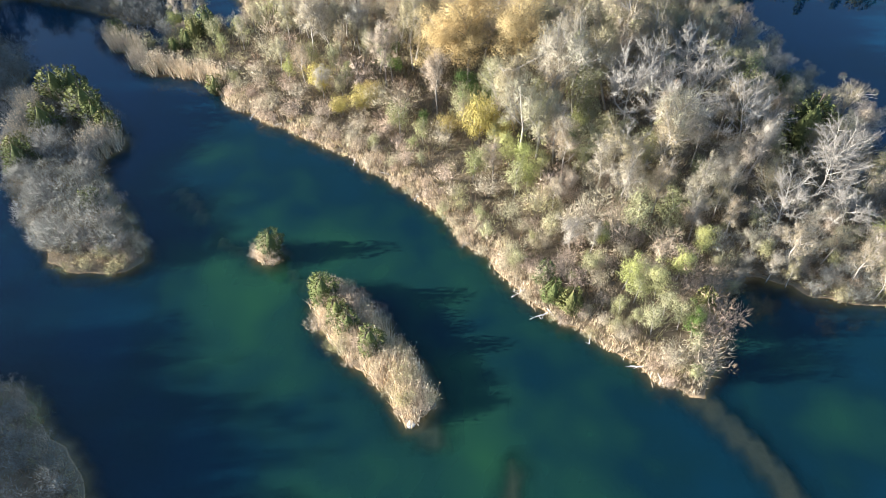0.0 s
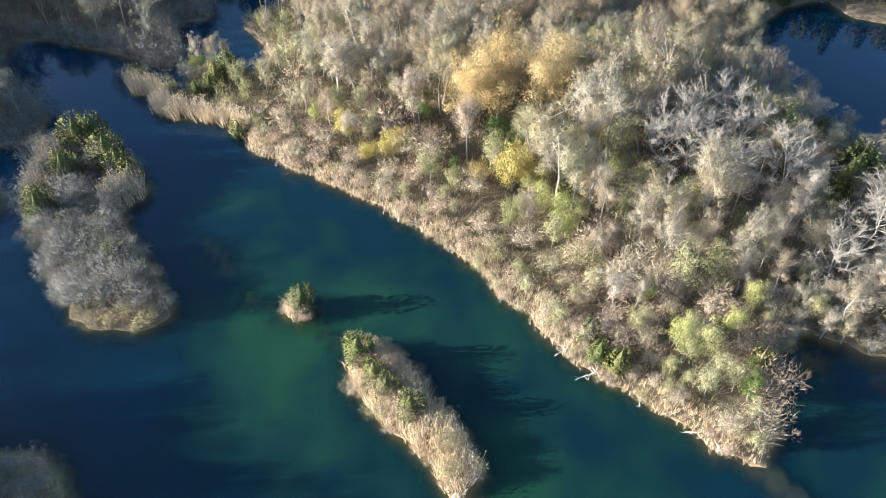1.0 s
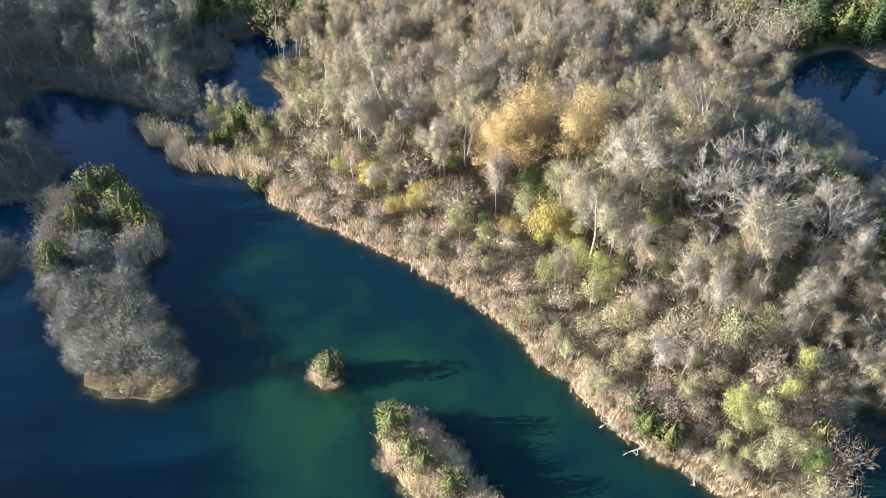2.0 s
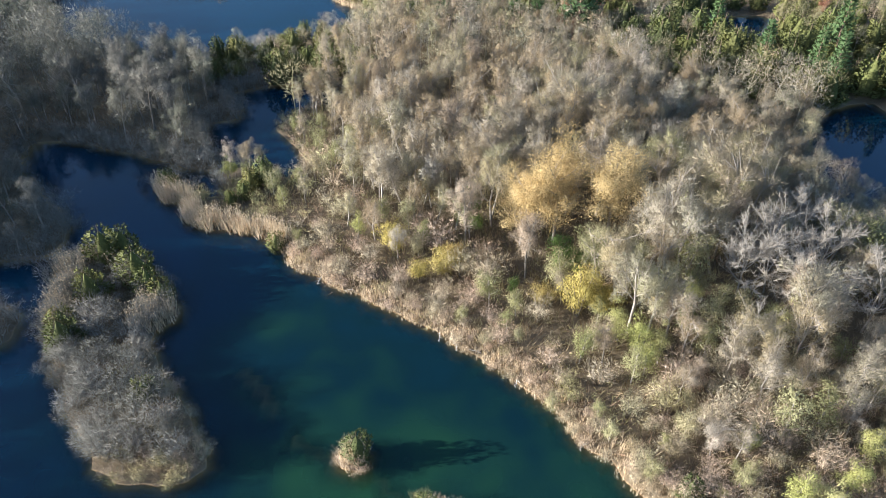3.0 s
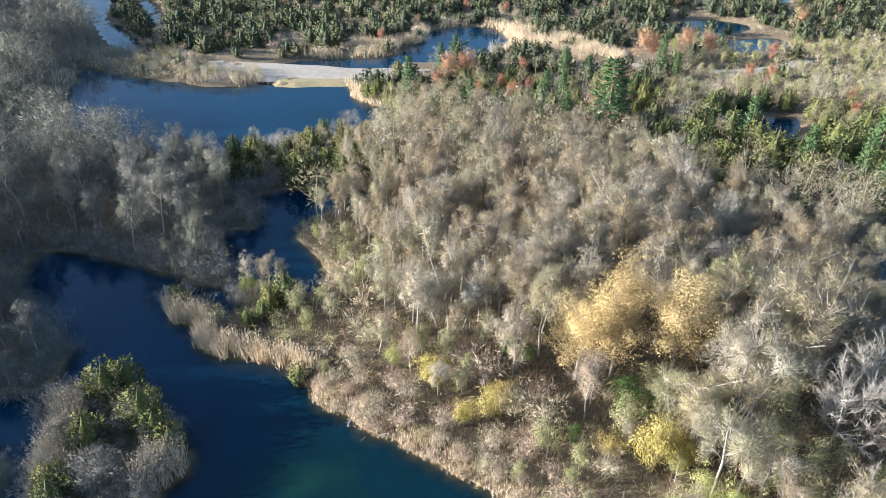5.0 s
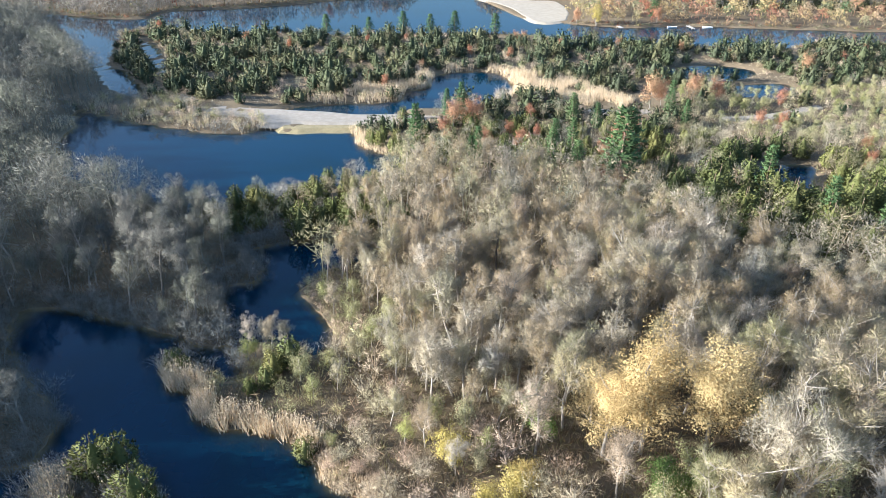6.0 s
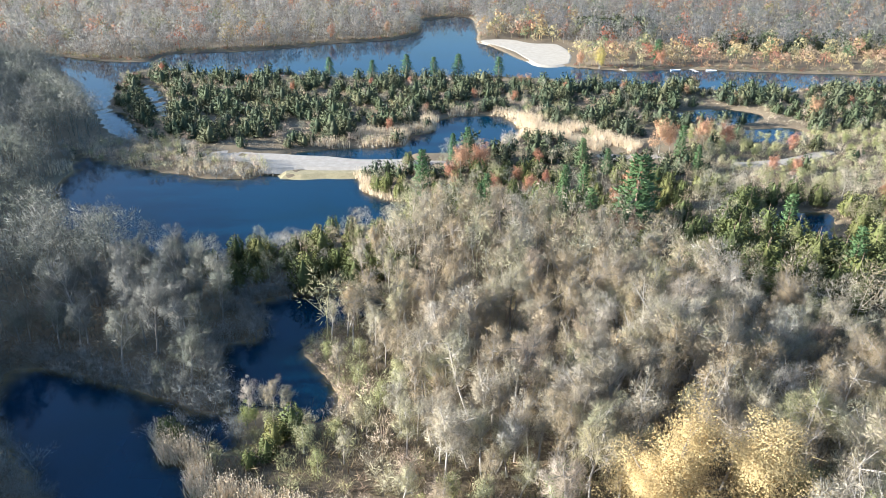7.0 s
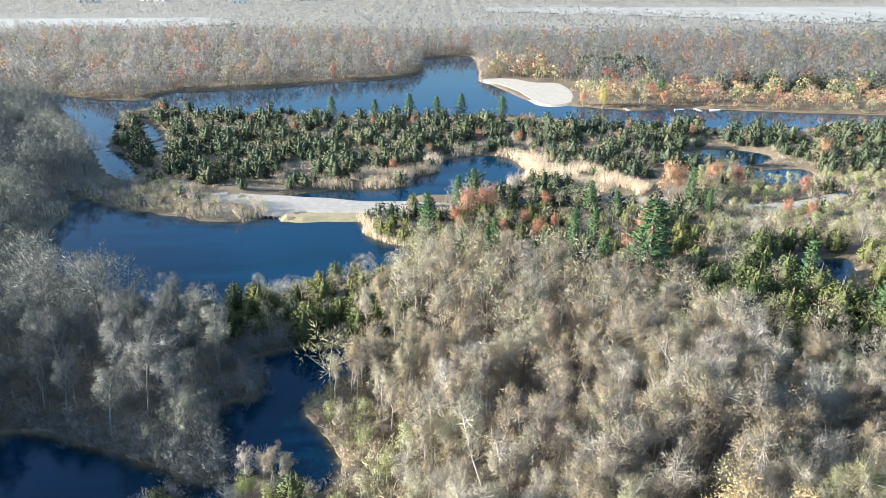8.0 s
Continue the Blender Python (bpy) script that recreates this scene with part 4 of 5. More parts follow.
# how tall the wood stands: x, y, height
CANOPY = [(-30, 112, 11.5), (-17, 112, 15.5), (-5, 129, 13), (-14, 146, 13), (6, 158, 12.5), (17, 134, 14.5), (29, 126, 13), (8, 121, 17.5), (-6, 97, 14.5), (-18, 99, 10), (-5, 87, 12), (2, 90, 15), (17, 86, 16),
          (26, 95, 17), (25, 81, 14.5), (9, 68, 12), (22, 69, 11.5), (31, 79, 15), (40, 64, 8.5), (51, 84, 9.5), (36, 159, 10), (-30, 154, 12.5), (60, 60, 8), (44, 108, 11)]


def canopy(x, y):
    near = [(1 / (4 + (x - a) ** 2 + (y - b) ** 2) ** 1.5, h) for a, b, h in CANOPY]
    return sum(w * h for w, h in near) / sum(w for w, h in near)


def wood_rules(x, y, w, dice):
    top = canopy(x, y)
    west = line_distance(np.array(x), np.array(y), PENINSULA_SHORE)
    a, b = dice[0], dice[1]
    if w < 1.2:
        return None
    if x < -44 and y < 108:
        return None
    if y < 58 and x < 34:
        return (SHRUB, 3.0 + 1.6 * b) if a < 0.6 else (OLIVES, 5.0) if a < 0.96 else (CEDARS, 3.6)
    if west < 7:
        return (SHRUB, 2.2 + 1.6 * b) if a < 0.93 else (OLIVES, 4.0)
    if west < 15:
        return (SHRUB, 4.2 + 1.6 * b) if a < 0.45 else (BARE, 8.0) if a < 0.66 else (OLIVES, 6.5)
    if y > 108 and x < 40:
        return (SLIM, top) if a < 0.6 else (BARE, top)
    if x > 30 and y < 78:
        return (BARE, top) if a < 0.6 else (SHRUB, 4.0) if a < 0.82 else (OLIVES, 6.0)
    if x > 36:
        return (BARE, top) if a < 0.72 else (SHRUB, 4.0) if a < 0.92 else (CEDARS, 6.0)
    if y < 84:
        return (BARE, top) if a < 0.52 else (SHRUB, 5.0) if a < 0.68 else (OLIVES, 8.5)
    return (BARE, top) if a < 0.74 else (SLIM, top) if a < 0.9 else (OLIVES, 10.0)


sow(WOOD, 3.75, 1, wood_rules, (-66, 118, 36, 190))


# low brush that fills the tip and the foot of the wood
sow([(8, 57), (26, 38.5), (31.5, 50), (34, 62), (34, 72), (12, 74)], 2.4, 15, lambda x, y, w, c: (SHRUB, 2.2 + 1.6 * c[1]) if c[0] < 0.62 else (OLIVES, 3.4) if c[0] < 0.72 else None, (6, 36, 38, 76), 0.8)
# close thicket on the cove shore
sow([(31, 50), (36, 54), (60, 48), (110, 46), (110, 66), (60, 68), (33, 64)], 2.3, 14, lambda x, y, w, c: (GREYSHRUB, 3.0 + c[1]) if c[0] < 0.5 else (OLIVES, 3.8) if c[0] < 0.72 else (BARE, 6.0) if c[0] < 0.85 else None, (30, 110, 44, 70), -1.3)


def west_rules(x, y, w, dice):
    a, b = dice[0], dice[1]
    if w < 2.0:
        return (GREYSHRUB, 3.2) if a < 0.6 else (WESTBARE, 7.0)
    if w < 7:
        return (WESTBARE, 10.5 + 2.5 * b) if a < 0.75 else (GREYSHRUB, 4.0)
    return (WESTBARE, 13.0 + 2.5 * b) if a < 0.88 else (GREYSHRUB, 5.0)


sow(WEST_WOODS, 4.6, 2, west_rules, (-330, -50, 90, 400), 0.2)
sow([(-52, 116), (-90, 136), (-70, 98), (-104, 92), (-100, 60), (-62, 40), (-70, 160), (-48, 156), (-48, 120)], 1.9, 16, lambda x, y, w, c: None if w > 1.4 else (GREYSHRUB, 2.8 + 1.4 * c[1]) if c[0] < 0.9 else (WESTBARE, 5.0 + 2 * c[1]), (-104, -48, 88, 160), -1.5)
sow(ISTHMUS, 3.6, 3, lambda x, y, w, c: (CEDARS, 6.0) if c[0] < 0.6 else (BARE, 6.5), (-76, -24, 150, 194))
sow([(-120, 40), (-100, 46), (-92, 90), (-100, 100), (-125, 100)], 5.0, 4, lambda x, y, w, c: (BARE, 12.0), (-125, -88, 40, 100))
sow([(-110, 46), (-60, 44), (-40, 36), (-24, 8), (-30, -20), (-110, -20)], 3.6, 5, lambda x, y, w, c: (GREYSHRUB, 3.6) if x > -60 else (BARE, 13.0), (-110, -24, -20, 46))
for loop, seed in ((SHRUB_ISLE, 6), (WEST_ISLET, 7)):
    sow(loop, 2.8, seed, lambda x, y, w, c: (GREYSHRUB, 1.8 + 1.4 * c[1]) if y > 80 else (GREYSHRUB, 2.4 + 2.2 * c[1]), (-82, -36, 55, 98), 1.2)
for x, y, tall in ((-61.8, 93.2, 7.6), (-59.5, 94, 7), (-55.6, 88.8, 7.4), (-60.9, 85.2, 6.4), (-60.9, 76.5, 6.2), (-62, 79, 5.4), (-53.5, 86.5, 5.6), (-47.8, 67.8, 4.6), (-51.3, 85.1, 4.8), (-14.8, 51.8, 5.2), (-12.9, 49.1, 4.2), (-11.4, 47.2, 4.2), (-8.7, 44.7, 4.6), (-22.4, 59.9, 4.6)):
    wish.append((CEDARS, x, y, 0.6, tall, x, 1))

sow(REED_ISLE, 1.7, 17, lambda x, y, w, c: (SHRUB, 1.7 + 0.8 * c[1]) if y > 40 and c[0] < 0.75 else None, (-18, 0, 34, 56), 1.0)
point_rules = lambda x, y, w, c: (PINES, 10.0) if c[0] < 0.05 else (CEDARS, 5.5) if c[0] < 0.5 else (BARE, 7.0) if c[0] < 0.79 else (RUSTS, 6.5) if c[0] < 0.82 else (SHRUB, 3.5)
sow(POINT, 4.2, 8, point_rules, (-46, 62, 165, 242), 1.8)
def mixed_rules(x, y, w, c):
    if y < 178 and x > 30:
        return (CEDARS, 8.0) if c[0] < 0.6 else (PINES, 11.0) if c[0] < 0.66 else (BARE, 7.0) if c[0] < 0.85 else (OLIVES, 6.0)
    if y < 205:
        return (BARE, 8.0) if c[0] < 0.45 else (CEDARS, 6.0) if c[0] < 0.62 else (OLIVES, 6.0) if c[0] < 0.78 else (SHRUB, 4.0) if c[0] < 0.98 else (RUSTS, 7.0)
    return (SHRUB, 3.6) if c[0] < 0.3 else (OLIVES, 5.4) if c[0] < 0.68 else (BARE, 6.0) if c[0] < 0.86 else (CEDARS, 5.0) if c[0] < 0.92 else (OLIVES, 5.0) if c[0] < 0.99 else (RUSTS, 6.5)


sow(MIXED, 4.1, 9, mixed_rules, (14, 300, 130, 300))
def clearing(x, y):
    return math.sin(x * 0.11 + 0.07 * y) * math.sin(y * 0.19 - 0.05 * x + 1) + 0.4 * math.sin(x * 0.31 + y * 0.23) > 0.5


spit_rules = lambda x, y, w, c: ((SHRUB, 2.0) if c[0] < 0.35 else None) if clearing(x, y) else (CEDARS, 3.6 + 3.2 * c[1]) if c[0] < 0.66 else (BARE, 5.5) if c[0] < 0.71 else (SHRUB, 3.0) if c[0] < 0.985 else (RUSTS, 5.0)
sow(SPIT, 4.1, 10, spit_rules, (-166, 260, 240, 372), 1.6)



def causeway_brush(x, y, w, c):
    return (SHRUB, 2.4 + 1.2 * c[1]) if c[0] < 0.55 else (GREYSHRUB, 2.6) if c[0] < 0.85 else (WESTBARE, 4.5) if c[0] < 0.95 else (CEDARS, 3.2)


sow([(-140, 246), (-124, 228), (-106, 221), (-89, 215), (-66, 215), (-68, 223), (-76, 230), (-92, 241), (-118, 254)], 2.4, 13, causeway_brush, (-140, -66, 216, 256), -0.5)


def fringe(x, y, w, c):
    """Brush that leans out over the water's edge."""
    if w > 2.8 or (x < -40 and 98 < y < 112 and x > -64) or (25 < x < 36 and y < 56):
        return None
    if x < -50:
        return (GREYSHRUB, 2.6 + c[1])
    return (SHRUB, 1.6 + 0.9 * c[1]) if x < 34 or c[0] < 0.5 else (GREYSHRUB, 2.6)


sow([(-130, 40), (-50, 36), (-30, 20), (30, 36), (120, 40), (120, 80), (66, 145), (20, 170), (-26, 194), (-60, 178), (-75, 160), (-130, 190)], 1.9, 12, fringe, (-130, 120, 20, 196), -0.3)

# the nearest three hundred of a kind stand singly; the rest of each wood is one mass
CENTRE = (3, 68)
for kind, name, mat, label, cat in ((BARE, "bare_woods", S_GREY, "mass of leafless grey-brown trees behind the lakes", "woods"), (WESTBARE, "western_woods", S_WEST, "mass of leafless grey-green trees of the western shore, darkened for shade", "woods"), (SLIM, "slim_woods", S_GREY, "mass of slender leafless trees", "woods"),
                                    (SHRUB, "brush", S_SHRUB, "mass of tan and olive brush", "brush"), (GREYSHRUB, "grey_brush", S_BRUSH, "mass of grey leafless brush", "brush"),
                                    (CEDARS, "cedar_woods", S_CEDAR, "mass of dark green cedars on the low spit", "woods"), (OLIVES, "olive_woods", S_OLIVE, "mass of yellow-green trees", "woods"),
                                    (RUSTS, "rust_woods", S_LEAF, "mass of rust-red trees", "woods"), (YELLOWS, "yellow_brush", S_LEAF, "mass of yellow shrubs", "brush"), (PINES, "pine_woods", S_CEDAR, "mass of pines", "woods"), (LIMES, "lime_woods", S_LEAF, "mass of yellow-green trees", "woods"), (GREENS, "green_woods", S_LEAF, "mass of green trees", "woods"), (PALE, "white_woods", S_GREY, "mass of pale trees", "woods")):
    mine = sorted((w for w in wish if w[0] is kind), key=lambda w: math.hypot(w[1] - CENTRE[0], w[2] - CENTRE[1]))
    single = {WESTBARE: 100, OLIVES: 160}.get(kind, 290)
    for _, x, y, z, tall, turn, k in mine[:single]:
        kind.put(x, y, z - 0.1, tall, turn, k)
    rest = mine[single:]
    if rest:
        R = np.array([w[1:5] for w in rest])
        shapes = [joined(*s) for s in kind.shapes]
        if kind is CEDARS:
            shapes = [joined(*cedar_shape(s, wide=w, tufts=210, fine=1.25, blunt=q)) for s, w, q in ((84, 0.40, 0.42), (85, 0.48, 0.32), (86, 0.34, 0.5), (87, 0.44, 0.36))]
        if kind in (BARE, WESTBARE):
            shapes = [mass_tree_shape(s, wide=w) for s, w in ((5, 0.19), (6, 0.22), (7, 0.17), (8, 0.2))]
        if kind is OLIVES:
            shapes = [joined(*leafy_tree_shape(s, count=5, n=30, leaf=0.34, twigs=4)) for s in (48, 49)]
        if kind is SLIM:
            shapes = [mass_tree_shape(s, wide=0.14, n=30, w=0.075) for s in (14, 15, 16)]
        if kind in (SHRUB, GREYSHRUB):
            shapes = [joined(*shrub_shape(s, wide=0.55, stems=6, n=50, w=0.056)) for s in (36, 37)]
        stuff(name, shapes, R[:, 0], R[:, 1], R[:, 2] - 0.1, R[:, 3], kind.height, mat, label, cat, 77)
for kind in KINDS:
    kind.tidy()


# ---- undergrowth ----
# trees on the added rise, out of view, there to lengthen its shadow
def ridge_wood():
    X, Y = scatter(-75, -30, -40, 420, 6.0, 21)
    X = X - 150 - np.clip(Y - 190, 0, 400) * 0.6
    d = np.full(len(X), 60.0)
    rng = np.random.default_rng(21)
    shapes = [mass_tree_shape(s, w=0.3, n=11) for s in (5, 6)]
    stuff("ridge_woods", shapes, X, Y, ground_height(X, Y, -d) - 0.2, 13.0 * rng.uniform(0.8, 1.2, len(X)), 15.0, S_GREY, "unseen leafless trees on the western rise, added to cast shade", "woods", 22)


ridge_wood()


def undergrowth(name, zone, gap, seed, box, tall, mat, label, n=30):
    X, Y = scatter(*box, gap, seed)
    s = in_loop(X, Y, zone)
    X, Y = X[s], Y[s]
    d = -water_depth(X, Y)
    s = d > 0.5
    X, Y, d = X[s], Y[s], d[s]
    rng = np.random.default_rng(seed)
    stuff(name, [clump_shape(i + seed, n=n) for i in range(4)], X, Y, ground_height(X, Y, -d), tall * rng.uniform(0.6, 1.4, len(X)), 2.0, mat, label, "brush", seed)


undergrowth("wood_undergrowth", WOOD, 1.75, 401, (-66, 118, 36, 190), 2.7, S_UNDER, "low tan and olive undergrowth of the wood")
undergrowth("west_undergrowth", WEST_WOODS, 2.4, 402, (-150, -50, 90, 220), 2.8, S_WEST, "low grey undergrowth of the western wood, darkened for shade")
undergrowth("isle_undergrowth", SHRUB_ISLE, 1.3, 403, (-72, -36, 55, 98), 1.8, S_UNDER, "low grey brush on the isle")
undergrowth("shore_undergrowth", [(-70, 46), (-40, 37), (-24, 8), (-30, -20), (-70, -20)], 1.7, 404, (-70, -24, -20, 46), 1.8, S_UNDER, "low grey brush by the water")

undergrowth("mixed_undergrowth", MIXED, 2.7, 405, (14, 190, 178, 300), 2.4, S_SHRUB, "tan and olive brush among the mixed trees", 22)
undergrowth("thicket_undergrowth", MIXED, 2.7, 409, (14, 190, 130, 178), 2.0, S_UNDER, "dark low brush under the cedars", 22)
undergrowth("point_undergrowth", POINT, 2.4, 406, (-46, 62, 165, 242), 1.8, S_SHRUB, "tan brush on the wooded point", 22)
undergrowth("spit_undergrowth", SPIT, 2.6, 407, (-166, 170, 240, 372), 1.5, S_REED, "dry tan grass and brush among the cedars", 18)
undergrowth("isthmus_undergrowth", ISTHMUS, 2.2, 408, (-76, -24, 150, 194), 1.8, S_UNDER, "grey brush on the narrow isthmus", 22)


# ---- reeds and bank grass ----
def reed_tuft(seed, h=3.0, blades=10, plume=True):
    rng = np.random.default_rng(seed)
    B = np.stack([rng.normal(0, 0.28, blades), rng.normal(0, 0.28, blades), np.full(blades, -0.1)], 1)
    D = np.stack([rng.normal(0, 0.16, blades), rng.normal(0, 0.16, blades), rng.uniform(0.7, 1.05, blades)], 1) * h
    out = [spikes(B, D, np.full(blades, 0.13), rng)]
    if plume:
        out.append(leaves(B + D * 0.97, np.full(blades, 0.24), rng))
    return joined(*out)


def reeds(name, loop, gap, tall, seed, keep, label, box, plume=True, margin=-0.4):
    X, Y = scatter(*box, gap, seed)
    if loop is not None:
        s = in_loop(X, Y, loop)
        X, Y = X[s], Y[s]
    d = -water_depth(X, Y)
    s = (d > margin) & keep(X, Y, d)
    X, Y, d = X[s], Y[s], d[s]
    rng = np.random.default_rng(seed)
    stuff(name, [reed_tuft(i + seed, plume=plume) for i in range(4)], X, Y, np.maximum(ground_height(X, Y, -d), -0.2), tall * rng.uniform(0.7, 1.2, len(X)), 3.0, S_REED, label, "reeds", seed)


ragged = lambda X, Y, d: np.sin(X * 0.41 + Y * 0.2) + np.sin(Y * 0.35 - X * 0.15) > -0.95
reeds("island_reeds", REED_ISLE, 0.45, 1.9, 201, lambda X, Y, d: d > -0.1, "dense tan reeds with pale plumes on a narrow islet", (-18, 0, 34, 56))
reeds("islet_reeds", REED_ISLET, 0.4, 2.1, 202, lambda X, Y, d: d > 0.0, "tuft of tan reeds on a tiny islet", (-26, -20, 57, 63))
reeds("spit_reeds", [(-37, 92), (-64, 108), (-64, 118), (-44, 116), (-36, 104)], 0.5, 2.8, 203, lambda X, Y, d: (line_distance(X, Y, PENINSULA_SHORE[13:20]) < 1.9) & (np.sin(X * 0.9 + Y * 0.6) + np.sin(Y * 1.3 - X * 0.5) > -1.1), "tall pale reed bed on the low spit", (-66, -34, 92, 120))
reeds("bank_grass", None, 0.6, 1.1, 204, lambda X, Y, d: (d < 3.2) & (line_distance(X, Y, PENINSULA_SHORE[:14]) < 5), "dry straw-coloured grass along the bank", (-40, 34, 36, 102), False)
reeds("isle_reeds", SHRUB_ISLE, 0.7, 2.9, 205, lambda X, Y, d: (Y > 79) & (d < 3.5), "tan reeds on the shrubby isle", (-72, -46, 78, 99))
reeds("pond_reeds", None, 1.1, 2.4, 206, lambda X, Y, d: (d < 5) & (inside_depth(X, Y, LAKES[2]) > -7) & (Y > 246) & (np.sin(X * 0.31 + Y * 0.13) + np.sin(Y * 0.27 - X * 0.1) > -0.35), "pale reed bed round the inner pond", (-75, 14, 246, 294))
for bed, n in zip(REED_BEDS, ("east_reeds", "inner_reeds")):
    reeds(n, bed, 0.95, 2.3, 210, ragged, "broad bed of pale tan reeds beside the inner pond", (-54, 44, 236, 288))
reeds("point_reeds", None, 0.9, 2.0, 207, lambda X, Y, d: (d < 2.2) & (inside_depth(X, Y, LAKES[1]) > -4), "straw-coloured reeds edging the wooded point", (-46, -24, 194, 222))
reeds("road_reeds", None, 1.2, 1.5, 208, lambda X, Y, d: (d < 6) & (inside_depth(X, Y, LAKES[1]) > -8) & (np.sin(X * 0.33) + np.sin(Y * 0.4 + X * 0.15) > 0.2), "dull reeds and weeds along the causeway", (-135, -68, 214, 250))


# ---- far country ----
def far_clump(seed, n, w, h=10.0, wide=0.22, lobes=7, long=1.0):
    """A distant bare or thin-leaved crown: rounded lobes of fine sprays on a thin stem."""
    rng = np.random.default_rng(seed)
    a, f = np.arange(lobes) * 2.4 + rng.random() * 6, np.linspace(0.0, 1, lobes)
    C = np.stack([np.cos(a) * wide * h * (1.05 - 0.75 * f), np.sin(a) * wide * h * (1.05 - 0.75 * f), h * (0.3 + 0.48 * f)], 1) + rng.normal(0, 0.035 * h, (lobes, 3))
    stem = tubes([[0, 0, -0.3]], [[0, 0, 0.6 * h]], [0.012 * h], [0.006 * h], 3)
    return joined(stem, lobe_twigs(rng, C, long * h * rng.uniform(0.15, 0.21, lobes), n // lobes, w, 0.2, 0.42, 0.72))


def far_leafy(seed, n, size, h=10.0, wide=0.32, lobes=7):
    """A distant crown in leaf: rounded lobes of leaf sprays on a short stem."""
    rng = np.random.default_rng(seed)
    a, f = np.arange(lobes) * 2.4 + rng.random() * 6, np.linspace(0.0, 1, lobes)
    C = np.stack([np.cos(a) * wide * h * (1.0 - 0.75 * f), np.sin(a) * wide * h * (1.0 - 0.75 * f), h * (0.3 + 0.48 * f)], 1) + rng.normal(0, 0.04 * h, (lobes, 3))
    return joined(tubes([[0, 0, -0.3]], [[0, 0, 0.5 * h]], [0.015 * h], [0.008 * h], 3), lobe_leaves(rng, C, h * rng.uniform(0.16, 0.23, lobes), n // lobes, size))


def far_wood(name, box, gap, seed, keep, shapes, tall, mat, label):
    X, Y = scatter(*box, gap, seed)
    s = keep(X, Y) & (abs(X + 20) < 0.72 * Y + 40)
    X, Y = X[s], Y[s]
    d = -water_depth(X, Y)
    s = d > 1.2
    X, Y, d = X[s], Y[s], d[s]
    rng = np.random.default_rng(seed)
    stuff(name, shapes, X, Y, ground_height(X, Y, -d) - 0.2, (0.55 + 0.45 * np.clip(d / 9, 0, 1)) * tall * rng.uniform(0.7, 1.25, len(X)), 10.0, mat, label, "woods", seed)


BEACH = [(4, 456), (12, 462), (22, 461), (33, 448), (46, 445), (49, 420), (46, 400), (41.5, 386), (29, 382), (24, 404), (16.6, 432)]
PARK = [(0, 470), (8, 440), (45, 378), (180, 360), (300, 360), (300, 395), (60, 420), (40, 470)]
FIELDS = [[(-640, 830), (-280, 905), (-235, 820), (-400, 690), (-640, 620)], [(48, 1125), (900, 1235), (900, 1060), (640, 985), (440, 870), (300, 970), (48, 1045)]]


def open_land(X, Y):
    out = (inside_depth(X, Y, np.array(BEACH, float)) > -5) | in_loop(X, Y, PARK)
    for f in FIELDS:
        out |= in_loop(X, Y, f)
    return out


bare_far = [far_clump(s, 128, 0.36, wide=w, lobes=8, long=1.1) for s, w in ((301, 0.3), (302, 0.36), (303, 0.28), (304, 0.33))]
zones_near = lambda X, Y: ~(in_loop(X, Y, WEST_WOODS) | in_loop(X, Y, SPIT) | in_loop(X, Y, MIXED) | in_loop(X, Y, POINT) | in_loop(X, Y, WOOD))
far_wood("far_grey_woods", (-560, 560, 225, 700), 8.6, 311, lambda X, Y: zones_near(X, Y) & ~open_land(X, Y) & (np.sin(X * 0.05) * np.sin(Y * 0.043 + 1) < 0.72) & ((X < -150) | (Y > 372) | (X > 160)), bare_far, 12.5, S_FAR, "leafless grey-tan woods reaching into the distance")
far_wood("far_coloured_woods", (-560, 620, 372, 700), 16, 312, lambda X, Y: zones_near(X, Y) & ~open_land(X, Y), [far_leafy(s, 112, 0.75) for s in (304, 305)], 11.5, S_LEAF, "scattered yellow, green and rust-red trees of the far shore")
far_wood("park_trees", (0, 300, 360, 470), 8.2, 313, lambda X, Y: in_loop(X, Y, PARK) & (inside_depth(X, Y, np.array(BEACH, float)) < -4), [far_leafy(s, 140, 0.8, wide=0.36) for s in (306, 307, 310)], 9.0, S_GOLD, "autumn trees of the lakeside park")
far_wood("distant_woods", (-1500, 1500, 690, 2100), 18, 314, lambda X, Y: ~open_land(X, Y), [far_clump(s, 24, 1.3, wide=0.6, lobes=4, long=1.8) for s in (308, 309)], 11.0, S_FAR, "distant leafless woods below the horizon")


far_wood("far_gold_woods", (-40, 320, 372, 560), 9.5, 318, lambda X, Y: (inside_depth(X, Y, np.array(BEACH, float)) < -5) & ((np.hypot((X - 22) / 22, (Y - 480) / 30) < 1) | (np.hypot((X - 250) / 60, (Y - 402) / 14) < 1) | (np.hypot((X + 10) / 40, (Y - 600) / 25) < 1)),
         [far_leafy(s, 140, 0.8) for s in (331, 332)], 12.5, S_GOLD, "golden-brown autumn trees beside the beach")


far_wood("far_shore_trees", (-230, 60, 380, 600), 5.2, 319, lambda X, Y: (water_depth(X, Y) > -9) & (Y > 392) & (inside_depth(X, Y, np.array(BEACH, float)) < -6), bare_far, 11.0, S_FAR, "leafless trees crowding the far shores")


def far_bank(X, Y):
    return (water_depth(X, Y) > -7) & (inside_depth(X, Y, np.array(BEACH, float)) < -5)


